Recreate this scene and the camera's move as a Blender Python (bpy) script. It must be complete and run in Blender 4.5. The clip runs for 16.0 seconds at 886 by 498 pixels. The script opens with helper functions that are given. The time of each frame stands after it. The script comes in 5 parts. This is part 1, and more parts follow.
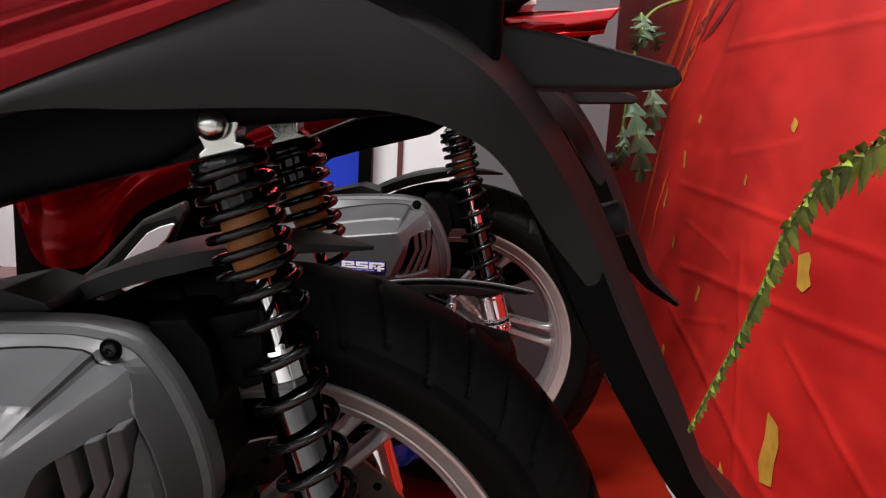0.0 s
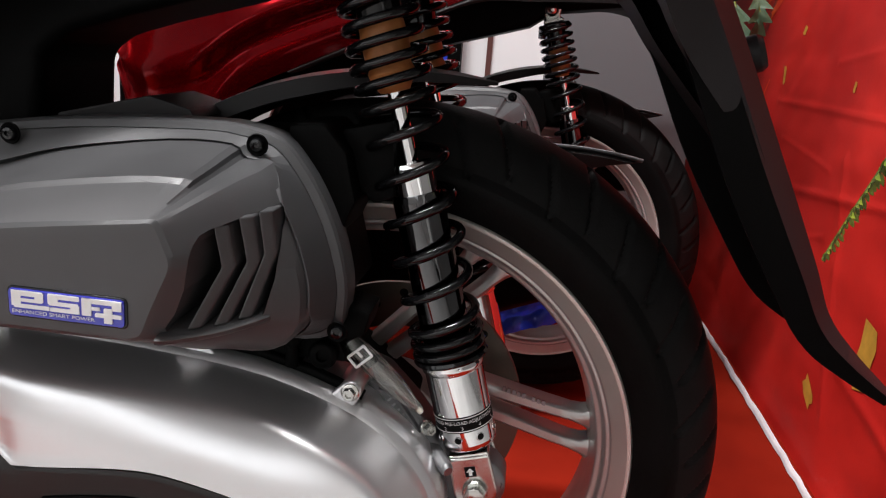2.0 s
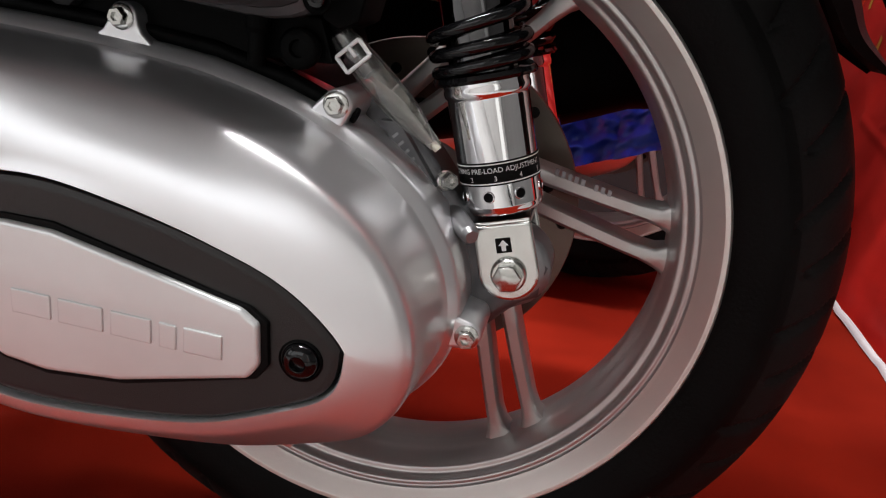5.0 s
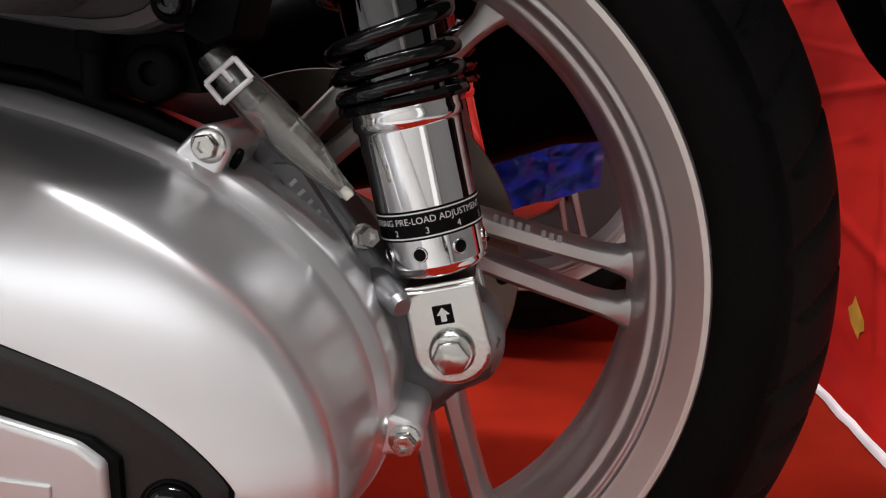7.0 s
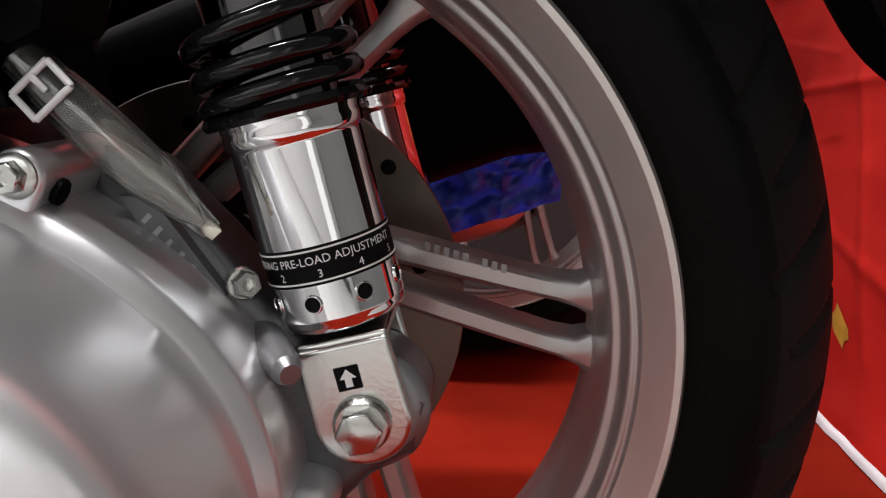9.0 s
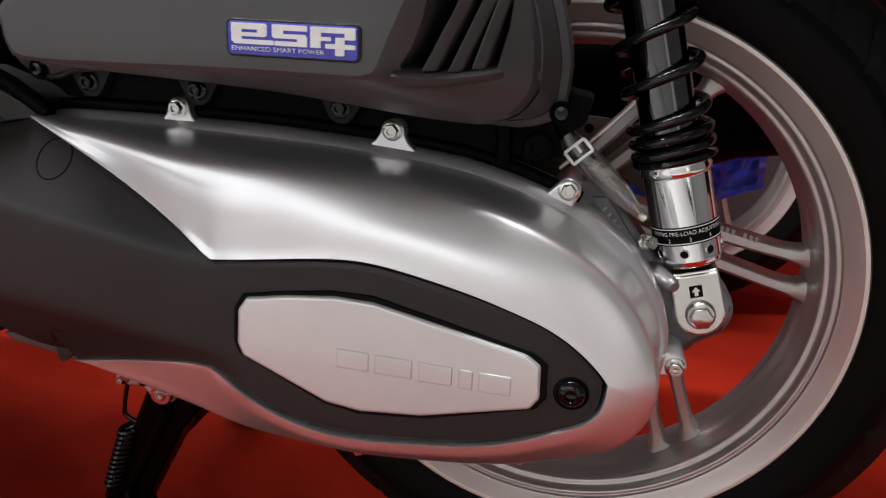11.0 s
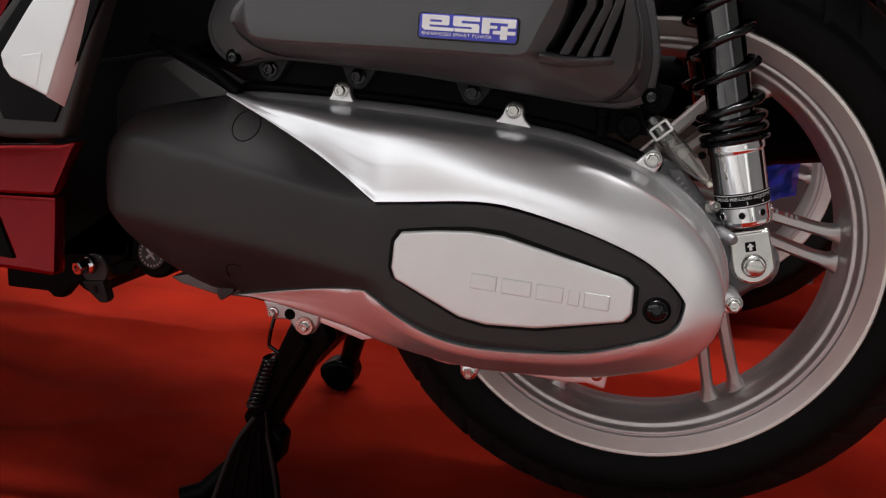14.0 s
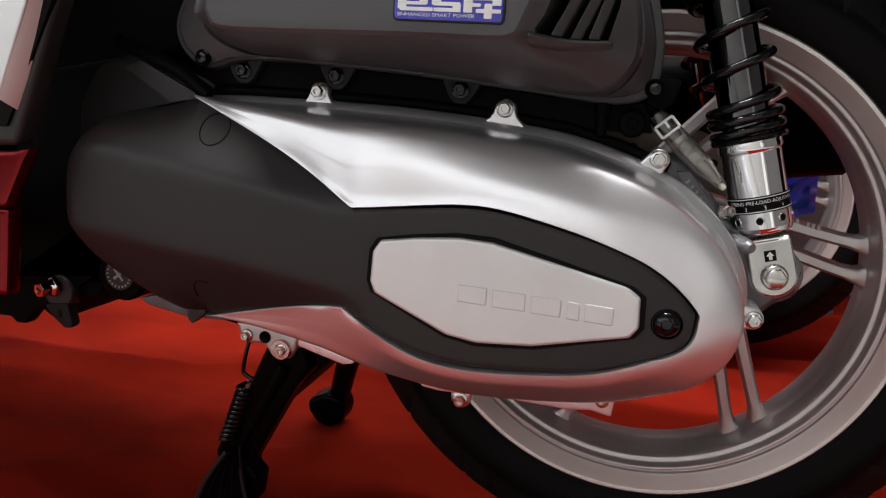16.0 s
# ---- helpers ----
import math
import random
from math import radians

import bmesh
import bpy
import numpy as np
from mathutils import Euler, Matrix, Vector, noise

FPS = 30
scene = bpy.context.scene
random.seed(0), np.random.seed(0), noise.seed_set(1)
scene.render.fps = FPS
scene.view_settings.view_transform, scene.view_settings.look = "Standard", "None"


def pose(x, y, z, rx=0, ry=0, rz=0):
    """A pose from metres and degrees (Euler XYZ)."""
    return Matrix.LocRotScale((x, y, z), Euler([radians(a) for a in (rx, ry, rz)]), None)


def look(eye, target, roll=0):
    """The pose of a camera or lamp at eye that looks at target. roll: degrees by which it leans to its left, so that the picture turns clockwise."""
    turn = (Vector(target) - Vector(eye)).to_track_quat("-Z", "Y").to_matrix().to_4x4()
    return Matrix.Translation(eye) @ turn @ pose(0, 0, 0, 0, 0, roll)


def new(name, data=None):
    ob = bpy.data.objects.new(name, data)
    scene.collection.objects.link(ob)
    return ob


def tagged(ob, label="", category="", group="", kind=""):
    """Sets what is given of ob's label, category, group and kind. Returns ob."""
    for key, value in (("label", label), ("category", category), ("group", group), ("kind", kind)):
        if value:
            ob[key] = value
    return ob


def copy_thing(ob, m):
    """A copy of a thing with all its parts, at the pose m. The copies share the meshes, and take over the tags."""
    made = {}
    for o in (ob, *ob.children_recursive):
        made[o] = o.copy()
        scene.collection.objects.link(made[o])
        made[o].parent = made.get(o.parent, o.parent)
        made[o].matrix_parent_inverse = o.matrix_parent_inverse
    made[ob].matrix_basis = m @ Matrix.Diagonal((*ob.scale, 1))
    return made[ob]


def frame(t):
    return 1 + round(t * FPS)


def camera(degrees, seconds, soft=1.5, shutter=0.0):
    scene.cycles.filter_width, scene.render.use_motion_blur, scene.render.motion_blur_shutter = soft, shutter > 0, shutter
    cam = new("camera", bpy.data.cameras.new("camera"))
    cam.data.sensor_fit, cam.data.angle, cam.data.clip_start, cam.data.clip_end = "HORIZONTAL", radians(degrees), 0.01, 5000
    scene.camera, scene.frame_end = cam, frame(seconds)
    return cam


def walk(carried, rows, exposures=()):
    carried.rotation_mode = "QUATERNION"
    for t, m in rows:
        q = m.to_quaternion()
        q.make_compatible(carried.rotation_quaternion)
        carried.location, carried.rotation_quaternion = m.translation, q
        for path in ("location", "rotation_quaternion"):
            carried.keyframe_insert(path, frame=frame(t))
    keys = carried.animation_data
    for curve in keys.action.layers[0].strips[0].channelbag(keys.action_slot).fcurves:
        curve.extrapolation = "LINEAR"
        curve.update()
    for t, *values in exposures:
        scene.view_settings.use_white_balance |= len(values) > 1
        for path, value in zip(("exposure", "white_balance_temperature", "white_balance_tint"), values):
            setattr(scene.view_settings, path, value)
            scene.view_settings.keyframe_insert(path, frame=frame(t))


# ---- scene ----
cam = camera(60.37, 16.0, 1.15, 0.1)
PATH = [
    (0, pose(0.1402, -0.6010, 0.7233, 79.305, -3.177, 1.781)),
    (0.5, pose(0.1127, -0.6222, 0.6786, 76.988, -2.297, 2.736)),
    (1, pose(0.1016, -0.6366, 0.6459, 76.641, -3.969, 4.989)),
    (1.5, pose(0.1037, -0.6364, 0.6335, 75.948, -4.337, 6.630)),
    (2, pose(0.1005, -0.6279, 0.6339, 75.020, -4.524, 6.862)),
    (2.5, pose(0.1086, -0.6202, 0.6134, 74.946, -4.170, 7.744)),
    (3, pose(0.1206, -0.5738, 0.5179, 71.847, -4.263, 11.767)),
    (3.2, pose(0.1217, -0.5580, 0.4976, 69.571, -4.847, 12.520)),
    (5.3, pose(0.1153, -0.4737, 0.4460, 71.891, -6.971, 11.301)),
    (5.5, pose(0.1037, -0.4446, 0.4411, 73.859, -6.908, 8.281)),
    (6, pose(0.0996, -0.4182, 0.4314, 75.570, -4.991, 5.512)),
    (6.5, pose(0.1007, -0.4182, 0.4300, 76.157, -4.149, 4.821)),
    (7, pose(0.1003, -0.4141, 0.4284, 75.754, -4.070, 4.505)),
    (7.5, pose(0.1028, -0.3943, 0.4261, 75.474, -3.830, 3.884)),
    (8, pose(0.1261, -0.3437, 0.4210, 76.449, -3.156, 2.695)),
    (8.2, pose(0.1250, -0.3404, 0.4237, 76.487, -3.364, 1.892)),
    (10.3, pose(0.0971, -0.4296, 0.4225, 77.575, -0.345, 3.735)),
    (10.5, pose(0.0596, -0.4906, 0.4442, 76.111, -1.179, 4.722)),
    (11, pose(0.0093, -0.6189, 0.4920, 72.993, -2.747, 11.992)),
    (11.5, pose(-0.0094, -0.7526, 0.5267, 73.661, -4.241, 12.853)),
    (12, pose(-0.0147, -0.8181, 0.5369, 74.525, -4.726, 12.177)),
    (12.5, pose(-0.0189, -0.8202, 0.5425, 74.965, -5.261, 12.509)),
    (13, pose(-0.0181, -0.8210, 0.5399, 75.567, -5.334, 12.481)),
    (13.5, pose(-0.0198, -0.8164, 0.5307, 75.427, -5.187, 12.230)),
    (14, pose(-0.0326, -0.7797, 0.4511, 76.456, -4.388, 13.490)),
    (14.5, pose(-0.0303, -0.7483, 0.4111, 78.881, -4.049, 13.559)),
    (15, pose(-0.0291, -0.7399, 0.4055, 79.363, -4.058, 13.657)),
    (15.5, pose(-0.0267, -0.7371, 0.4039, 79.486, -3.863, 13.547)),
    (16, pose(-0.0240, -0.7223, 0.4160, 79.561, -3.797, 14.205)),
]
walk(cam, PATH, [(0, 0.12), (2.5, 0.02), (11, -0.03), (16, -0.10)])

# ---- world and light ----
world = bpy.data.worlds.new("world")
scene.world = world
world.use_nodes = True
world.node_tree.nodes["Background"].inputs["Color"].default_value = (0.8, 0.82, 0.9, 1)
world.node_tree.nodes["Background"].inputs["Strength"].default_value = 0.02


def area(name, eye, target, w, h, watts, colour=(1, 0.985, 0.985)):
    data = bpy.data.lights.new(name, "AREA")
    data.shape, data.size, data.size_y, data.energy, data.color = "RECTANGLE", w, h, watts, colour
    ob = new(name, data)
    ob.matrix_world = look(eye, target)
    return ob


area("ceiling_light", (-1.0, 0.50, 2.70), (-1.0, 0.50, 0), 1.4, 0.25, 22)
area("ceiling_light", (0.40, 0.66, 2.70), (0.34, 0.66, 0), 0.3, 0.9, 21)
# unseen lamp, added to lift the tyre tread and plate carrier
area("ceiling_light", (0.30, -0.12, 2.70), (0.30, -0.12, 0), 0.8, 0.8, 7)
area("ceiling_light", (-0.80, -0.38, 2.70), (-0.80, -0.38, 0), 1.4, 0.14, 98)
# area lamps in assumed, unseen windows, added to brighten the metal and its reflections
area("unseen_window_light", (-2.325, -3.13, 1.51), (-2.325, 0, 1.51), 1.65, 1.52, 15, (0.97, 0.985, 1))
area("unseen_window_light", (-3.23, -2.2, 1.35), (0, -2.2, 1.35), 1.4, 1.5, 12, (0.97, 0.985, 1))
area("unseen_window_light", (-0.575, -3.13, 1.71), (-0.575, 0, 1.71), 1.75, 1.12, 12, (0.97, 0.985, 1))
area("unseen_window_light", (1.85, -3.13, 1.17), (1.85, 0, 1.17), 0.7, 2.2, 5, (1, 0.98, 0.94))


# ---- materials ----
def material(name, colour, rough=0.5, metal=0.0, coat=0.0, grain=0.0, scale=200.0, stain=0.0, stain_scale=6.0, rough_var=0.0,
             colour2=None, alpha_glass=0.0, sheen=0.0, bump_dist=0.002, spec=0.5, vary=0.0):
    """Principled surface with large stains, or painted soft shadows, in the colour and fine grain in the relief."""
    mat = bpy.data.materials.new(name)
    mat.use_nodes = True
    nt = mat.node_tree
    b = nt.nodes["Principled BSDF"]
    b.inputs["Base Color"].default_value = (*colour, 1)
    b.inputs["Roughness"].default_value = rough
    b.inputs["Metallic"].default_value = metal
    b.inputs["Specular IOR Level"].default_value = spec
    b.inputs["Coat Weight"].default_value = coat
    b.inputs["Coat Roughness"].default_value = 0.03
    b.inputs["Sheen Weight"].default_value = sheen
    if alpha_glass:
        b.inputs["Transmission Weight"].default_value = alpha_glass
        b.inputs["IOR"].default_value = 1.32
    pos = nt.nodes.new("ShaderNodeTexCoord")
    if stain:
        n = nt.nodes.new("ShaderNodeTexNoise")
        n.inputs["Scale"].default_value = stain_scale
        n.inputs["Detail"].default_value = 6
        nt.links.new(pos.outputs["Object"], n.inputs["Vector"])
        r = nt.nodes.new("ShaderNodeValToRGB")
        c2 = colour2 or tuple(c * (1 - stain) for c in colour)
        r.color_ramp.elements[0].position, r.color_ramp.elements[1].position = 0.32, 0.68
        r.color_ramp.elements[0].color, r.color_ramp.elements[1].color = (*c2, 1), (*colour, 1)
        nt.links.new(n.outputs["Fac"], r.inputs["Fac"])
        nt.links.new(r.outputs["Color"], b.inputs["Base Color"])
        if rough_var:
            m = nt.nodes.new("ShaderNodeMapRange")
            m.inputs["To Min"].default_value, m.inputs["To Max"].default_value = max(rough - rough_var, 0.02), rough + rough_var
            nt.links.new(n.outputs["Fac"], m.inputs["Value"])
            nt.links.new(m.outputs["Result"], b.inputs["Roughness"])
    if vary and stain:
        info, val, hsv = (nt.nodes.new(k) for k in ("ShaderNodeObjectInfo", "ShaderNodeMapRange", "ShaderNodeHueSaturation"))
        val.inputs["To Min"].default_value, val.inputs["To Max"].default_value = 1 - vary, 1 + vary
        nt.links.new(info.outputs["Random"], val.inputs["Value"])
        nt.links.new(val.outputs["Result"], hsv.inputs["Value"])
        nt.links.new(r.outputs["Color"], hsv.inputs["Color"])
        nt.links.new(hsv.outputs["Color"], b.inputs["Base Color"])
    if grain:
        n = nt.nodes.new("ShaderNodeTexNoise")
        n.inputs["Scale"].default_value = scale
        n.inputs["Detail"].default_value = 3
        nt.links.new(pos.outputs["Object"], n.inputs["Vector"])
        bump = nt.nodes.new("ShaderNodeBump")
        bump.inputs["Strength"].default_value = grain
        bump.inputs["Distance"].default_value = bump_dist
        nt.links.new(n.outputs["Fac"], bump.inputs["Height"])
        nt.links.new(bump.outputs["Normal"], b.inputs["Normal"])
    return mat


SILVER = material("silver_paint", (0.80, 0.795, 0.81), 0.32, 0.84, 0.3, 0.012, 2600, 0.03, 25)
PLATE = material("badge_silver", (0.76, 0.775, 0.775), 0.40, 0.50, 0.6, 0.015, 1500, 0.05, 30, 0.03)
CAST = material("cast_aluminium", (0.30, 0.30, 0.31), 0.40, 0.85, 0, 0.05, 700, 0.2, 60, 0.08)
ARM = material("dark_casting", (0.13, 0.13, 0.135), 0.45, 0.8, 0, 0.08, 700, 0.2, 60)
GREY = material("grey_plastic", (0.066, 0.066, 0.069), 0.42, 0.1, 0, 0.07, 1400, 0.20, 11, 0.08, spec=0.55)
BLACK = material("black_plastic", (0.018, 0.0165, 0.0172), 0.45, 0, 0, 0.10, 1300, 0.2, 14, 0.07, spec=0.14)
# near-zero tone; also fills voids where only shade would show
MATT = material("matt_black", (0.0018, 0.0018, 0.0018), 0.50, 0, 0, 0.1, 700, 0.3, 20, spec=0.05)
COVER = material("dark_cover", (0.027, 0.0255, 0.0252), 0.42, 0.1, 0, 0.13, 1500, 0.20, 11, 0.09, spec=0.35)
GROOVE = material("groove_black", (0.003, 0.003, 0.003), 0.6, 0, 0, 0.1, 400, spec=0.1)
GLOSS = material("black_gloss", (0.004, 0.004, 0.0045), 0.07, 0, 0, 0.01, 300, 0.2, 30, spec=0.35)
CHROME = material("chrome", (0.88, 0.88, 0.89), 0.06, 1.0, 0, 0.012, 120, 0.04, 60)
# chrome with dark reflections put into its base colour
DARKCHROME = material("darkened_chrome", (0.11, 0.11, 0.113), 0.05, 1.0, 0, 0.01, 120, 0.1, 60, 0.02)
ZINC = material("zinc_steel", (0.66, 0.66, 0.63), 0.22, 1.0, 0, 0.03, 500, 0.15, 80, 0.08)
RUBBER = material("tyre_rubber", (0.0050, 0.0049, 0.0049), 0.50, 0, 0, 0.14, 420, 0.3, 22, 0.1, spec=0.06)
# tread tone raised above the sidewall's for the overhead light it catches
TREAD = material("lit_tread_rubber", (0.0120, 0.0117, 0.0117), 0.55, 0, 0, 0.14, 420, 0.35, 22, 0.1, spec=0.08)
RIM = material("rim_silver", (0.54, 0.525, 0.515), 0.37, 0.72, 0.1, 0.04, 900, 0.05, 25)
LIP = material("machined_lip", (0.72, 0.70, 0.665), 0.40, 0.7, 0.1, 0.04, 700, 0.05, 25)
RED = material("red_paint", (0.17, 0.0012, 0.0036), 0.18, 0.82, 0.18, 0.01, 900, 0.1, 8, spec=0.2)
ORANGE = material("bump_rubber", (0.42, 0.15, 0.04), 0.5, 0, 0, 0.1, 300, 0.2, 60)
CLEAR = material("clear_tube", (0.92, 0.92, 0.88), 0.0, 0, 1.0, 0, 150, 0, 1, 0, None, 0.97)
TIP = material("tube_tip", (0.62, 0.60, 0.50), 0.2, 0, 0.6, 0.03, 300)
WHITE = material("white_print", (0.80, 0.80, 0.79), 0.4, 0, 0, 0.03, 500)
WHITEPL = material("white_plastic", (0.86, 0.86, 0.86), 0.35, 0, 0, 0.05, 300, 0.1, 60)
BLUE = material("badge_blue", (0.03, 0.035, 0.45), 0.2, 0.2, 0.8, 0.02, 300)
FILM = material("blue_film", (0.03, 0.10, 0.72), 0.16, 0.1, 1.0, 0.3, 60, 0.5, 30, 0.05, (0.10, 0.22, 0.85))
ENAMEL = material("black_enamel", (0.002, 0.002, 0.002), 0.26, 0, 0, 0.04, 300, 0.2, 30, 0.06, spec=0.04)
DISC = material("brake_disc", (0.16, 0.135, 0.115), 0.38, 0.9, 0, 0.03, 600, 0.15, 30, 0.08)
LENS = material("red_lens", (0.50, 0.01, 0.02), 0.1, 0, 1.0, 0.02, 200)
WALL = material("red_backdrop", (0.56, 0.020, 0.014), 0.40, 0, 0, 0.10, 160, 0.35, 3.4, 0.10, (0.33, 0.010, 0.009), spec=0.35)
# the carpet's broad darker patches stand in for soft shadows
CARPET = material("red_carpet", (0.28, 0.016, 0.006), 0.95, 0, 0, 0.6, 900, 0.3, 2.6, 0.03, (0.13, 0.006, 0.0024), 0, 0.0, spec=0.05)
GOLD = material("gold_print", (0.75, 0.40, 0.06), 0.35, 0.3, 0, 0.05, 80, 0.35, 30)
ORANGEPRINT = material("orange_print", (0.75, 0.10, 0.012), 0.42, 0, 0, 0.05, 80, 0.6, 30, 0.05, (0.62, 0.03, 0.010))
DARKPRINT = material("dark_print", (0.10, 0.012, 0.012), 0.42, 0, 0, 0.05, 80, 0.6, 24, 0.05, (0.30, 0.015, 0.012))
PANEL = material("white_panel", (0.82, 0.82, 0.83), 0.55, 0, 0, 0.05, 60, 0.08, 3)
DIMPANEL = material("dimmed_panel", (0.12, 0.12, 0.127), 0.6, 0, 0, 0.05, 60, 0.1, 3)
SEAM = material("panel_seam", (0.10, 0.035, 0.03), 0.5, 0, 0, 0.1, 100)
TILES = material("pale_floor_tiles", (0.60, 0.595, 0.58), 0.35, 0, 0, 0.05, 40, 0.15, 3)
WHITEWALL = material("white_wall_paint", (0.80, 0.79, 0.77), 0.8, 0, 0, 0.1, 60, 0.06, 2)
CEIL = material("ceiling_paint", (0.36, 0.355, 0.35), 0.8, 0, 0, 0.1, 60, 0.1, 2)
PLASTER = material("grey_wall_paint", (0.22, 0.215, 0.21), 0.8, 0, 0, 0.1, 60, 0.1, 2)
TAPE = material("white_edge_tape", (0.66, 0.62, 0.64), 0.5, 0, 0, 0.3, 60, 0.2, 12)
LEAF = material("fern_green", (0.10, 0.14, 0.012), 0.5, 0, 0, 0.2, 120, 0.5, 25, 0.05, (0.20, 0.22, 0.022), vary=0.6)
LEAF2 = material("leaf_green", (0.03, 0.075, 0.035), 0.5, 0, 0, 0.2, 120, 0.4, 25, 0.05, (0.06, 0.11, 0.055), vary=0.3)
BLUEWALL = material("blue_sheet", (0.02, 0.05, 0.55), 0.4, 0, 0, 0.05, 30, 0.2, 4)


# ---- mesh tools ----
def finish(name, bm, mat, angle=47):
    bmesh.ops.recalc_face_normals(bm, faces=bm.faces)
    for f in bm.faces:
        f.smooth = True
    lim = radians(angle)
    for e in bm.edges:
        if len(e.link_faces) == 2 and e.calc_face_angle(0) > lim:
            e.smooth = False
    me = bpy.data.meshes.new(name)
    bm.to_mesh(me)
    bm.free()
    me.materials.append(mat)
    ob = new(name, me)
    if 12 < len(me.polygons) < 4000:
        even = ob.modifiers.new("even_flats", "WEIGHTED_NORMAL")
        even.keep_sharp, even.weight = True, 80
    return ob


def part(name, bm, mat, parent, label="", angle=47):
    ob = finish(name, bm, mat, angle)
    ob.parent = parent
    if label:
        tagged(ob, label)
    return ob


def spline(pts, n=6, closed=False):
    """Catmull-Rom through the points, n steps a span."""
    pts = [Vector(p) for p in pts]
    k = len(pts)
    out = []
    for i in range(k if closed else k - 1):
        if closed:
            a, b, c, d = (pts[(i + j) % k] for j in (-1, 0, 1, 2))
        else:
            a, b, c, d = pts[max(i - 1, 0)], pts[i], pts[i + 1], pts[min(i + 2, k - 1)]
        for s in range(n):
            t = s / n
            out.append(0.5 * ((2 * b) + (c - a) * t + (2 * a - 5 * b + 4 * c - d) * t * t + (3 * b - a - 3 * c + d) * t ** 3))
    if not closed:
        out.append(pts[-1].copy())
    return out


def loft(loops, closed=True, cap0=False, cap1=False, bm=None):
    bm = bm or bmesh.new()
    rows = [[bm.verts.new(p) for p in lp] for lp in loops]
    n = len(rows[0])
    for a, b in zip(rows, rows[1:]):
        for i in range(n if closed else n - 1):
            j = (i + 1) % n
            bm.faces.new((a[i], a[j], b[j], b[i]))
    if cap0:
        bm.faces.new(rows[0])
    if cap1:
        bm.faces.new(list(reversed(rows[-1])))
    return bm


def bevel(bm, width, segs=2, angle=25):
    edges = [e for e in bm.edges if len(e.link_faces) == 2 and e.calc_face_angle(0) > radians(angle)]
    if edges and width:
        bmesh.ops.bevel(bm, geom=edges, offset=width, offset_type="OFFSET", segments=segs, affect="EDGES", profile=0.6, clamp_overlap=True)
    return bm


def prism(outline, y0, y1, width=0.002, segs=2, bm=None):
    """A plate with the outline in x and z, from y0 (front) to y1 (back)."""
    one = bmesh.new()
    a = [one.verts.new((p[0], y0, p[1])) for p in outline]
    b = [one.verts.new((p[0], y1, p[1])) for p in outline]
    one.faces.new(a)
    one.faces.new(list(reversed(b)))
    for i in range(len(a)):
        j = (i + 1) % len(a)
        one.faces.new((a[i], b[i], b[j], a[j]))
    bmesh.ops.recalc_face_normals(one, faces=one.faces)
    bevel(one, width, segs, 20)
    return join(one, bm)


def join(one, bm):
    if bm is None:
        return one
    me = bpy.data.meshes.new("tmp")
    one.to_mesh(me)
    one.free()
    bm.from_mesh(me)
    bpy.data.meshes.remove(me)
    return bm


def box(x0, x1, y0, y1, z0, z1, width=0.003, bm=None):
    return prism([(x0, z0), (x1, z0), (x1, z1), (x0, z1)], y0, y1, width, 2, bm)


def lathe(profile, steps, origin=(0, 0, 0), axis=(0, 0, 1), closed_profile=False, bm=None):
    """Turns (radius, height) pairs round the axis through origin."""
    q = Vector((0, 0, 1)).rotation_difference(Vector(axis))
    o = Vector(origin)
    held = [profile[0]]
    for (r0, h0), (r1, h1) in zip(profile, profile[1:]):
        # long straight stretches keep their own shading
        far = math.hypot(r1 - r0, h1 - h0)
        if far > 0.006 and min(r0, r1) > 0:
            for t in (0.0006 / far, 1 - 0.0006 / far):
                held.append((r0 + (r1 - r0) * t, h0 + (h1 - h0) * t))
        held.append((r1, h1))
    profile = held
    loops = []
    for i in range(steps):
        a = 2 * math.pi * i / steps
        loops.append([o + q @ Vector((r * math.cos(a), r * math.sin(a), h)) for r, h in profile])
    one = bmesh.new()
    rows = [[one.verts.new(p) for p in lp] for lp in loops]
    m = len(profile)
    for i in range(steps):
        a, b = rows[i], rows[(i + 1) % steps]
        for j in range(m if closed_profile else m - 1):
            k = (j + 1) % m
            one.faces.new((a[j], b[j], b[k], a[k]))
    bmesh.ops.remove_doubles(one, verts=one.verts, dist=1e-6)
    return join(one, bm)


def tube(pts, r, sides=10, bm=None, caps=True):
    """Round bar along the points; r a number or one radius a point."""
    pts = [Vector(p) for p in pts]
    loops, up = [], Vector((0.31, 0.2, 0.93))
    for i, p in enumerate(pts):
        d = (pts[min(i + 1, len(pts) - 1)] - pts[max(i - 1, 0)]).normalized()
        u = (up - d * up.dot(d)).normalized()
        up = u
        v = d.cross(u)
        rr = r if isinstance(r, (int, float)) else r[i]
        loops.append([p + rr * (u * math.cos(2 * math.pi * k / sides) + v * math.sin(2 * math.pi * k / sides)) for k in range(sides)])
    return join(loft(loops, True, caps, caps), bm)


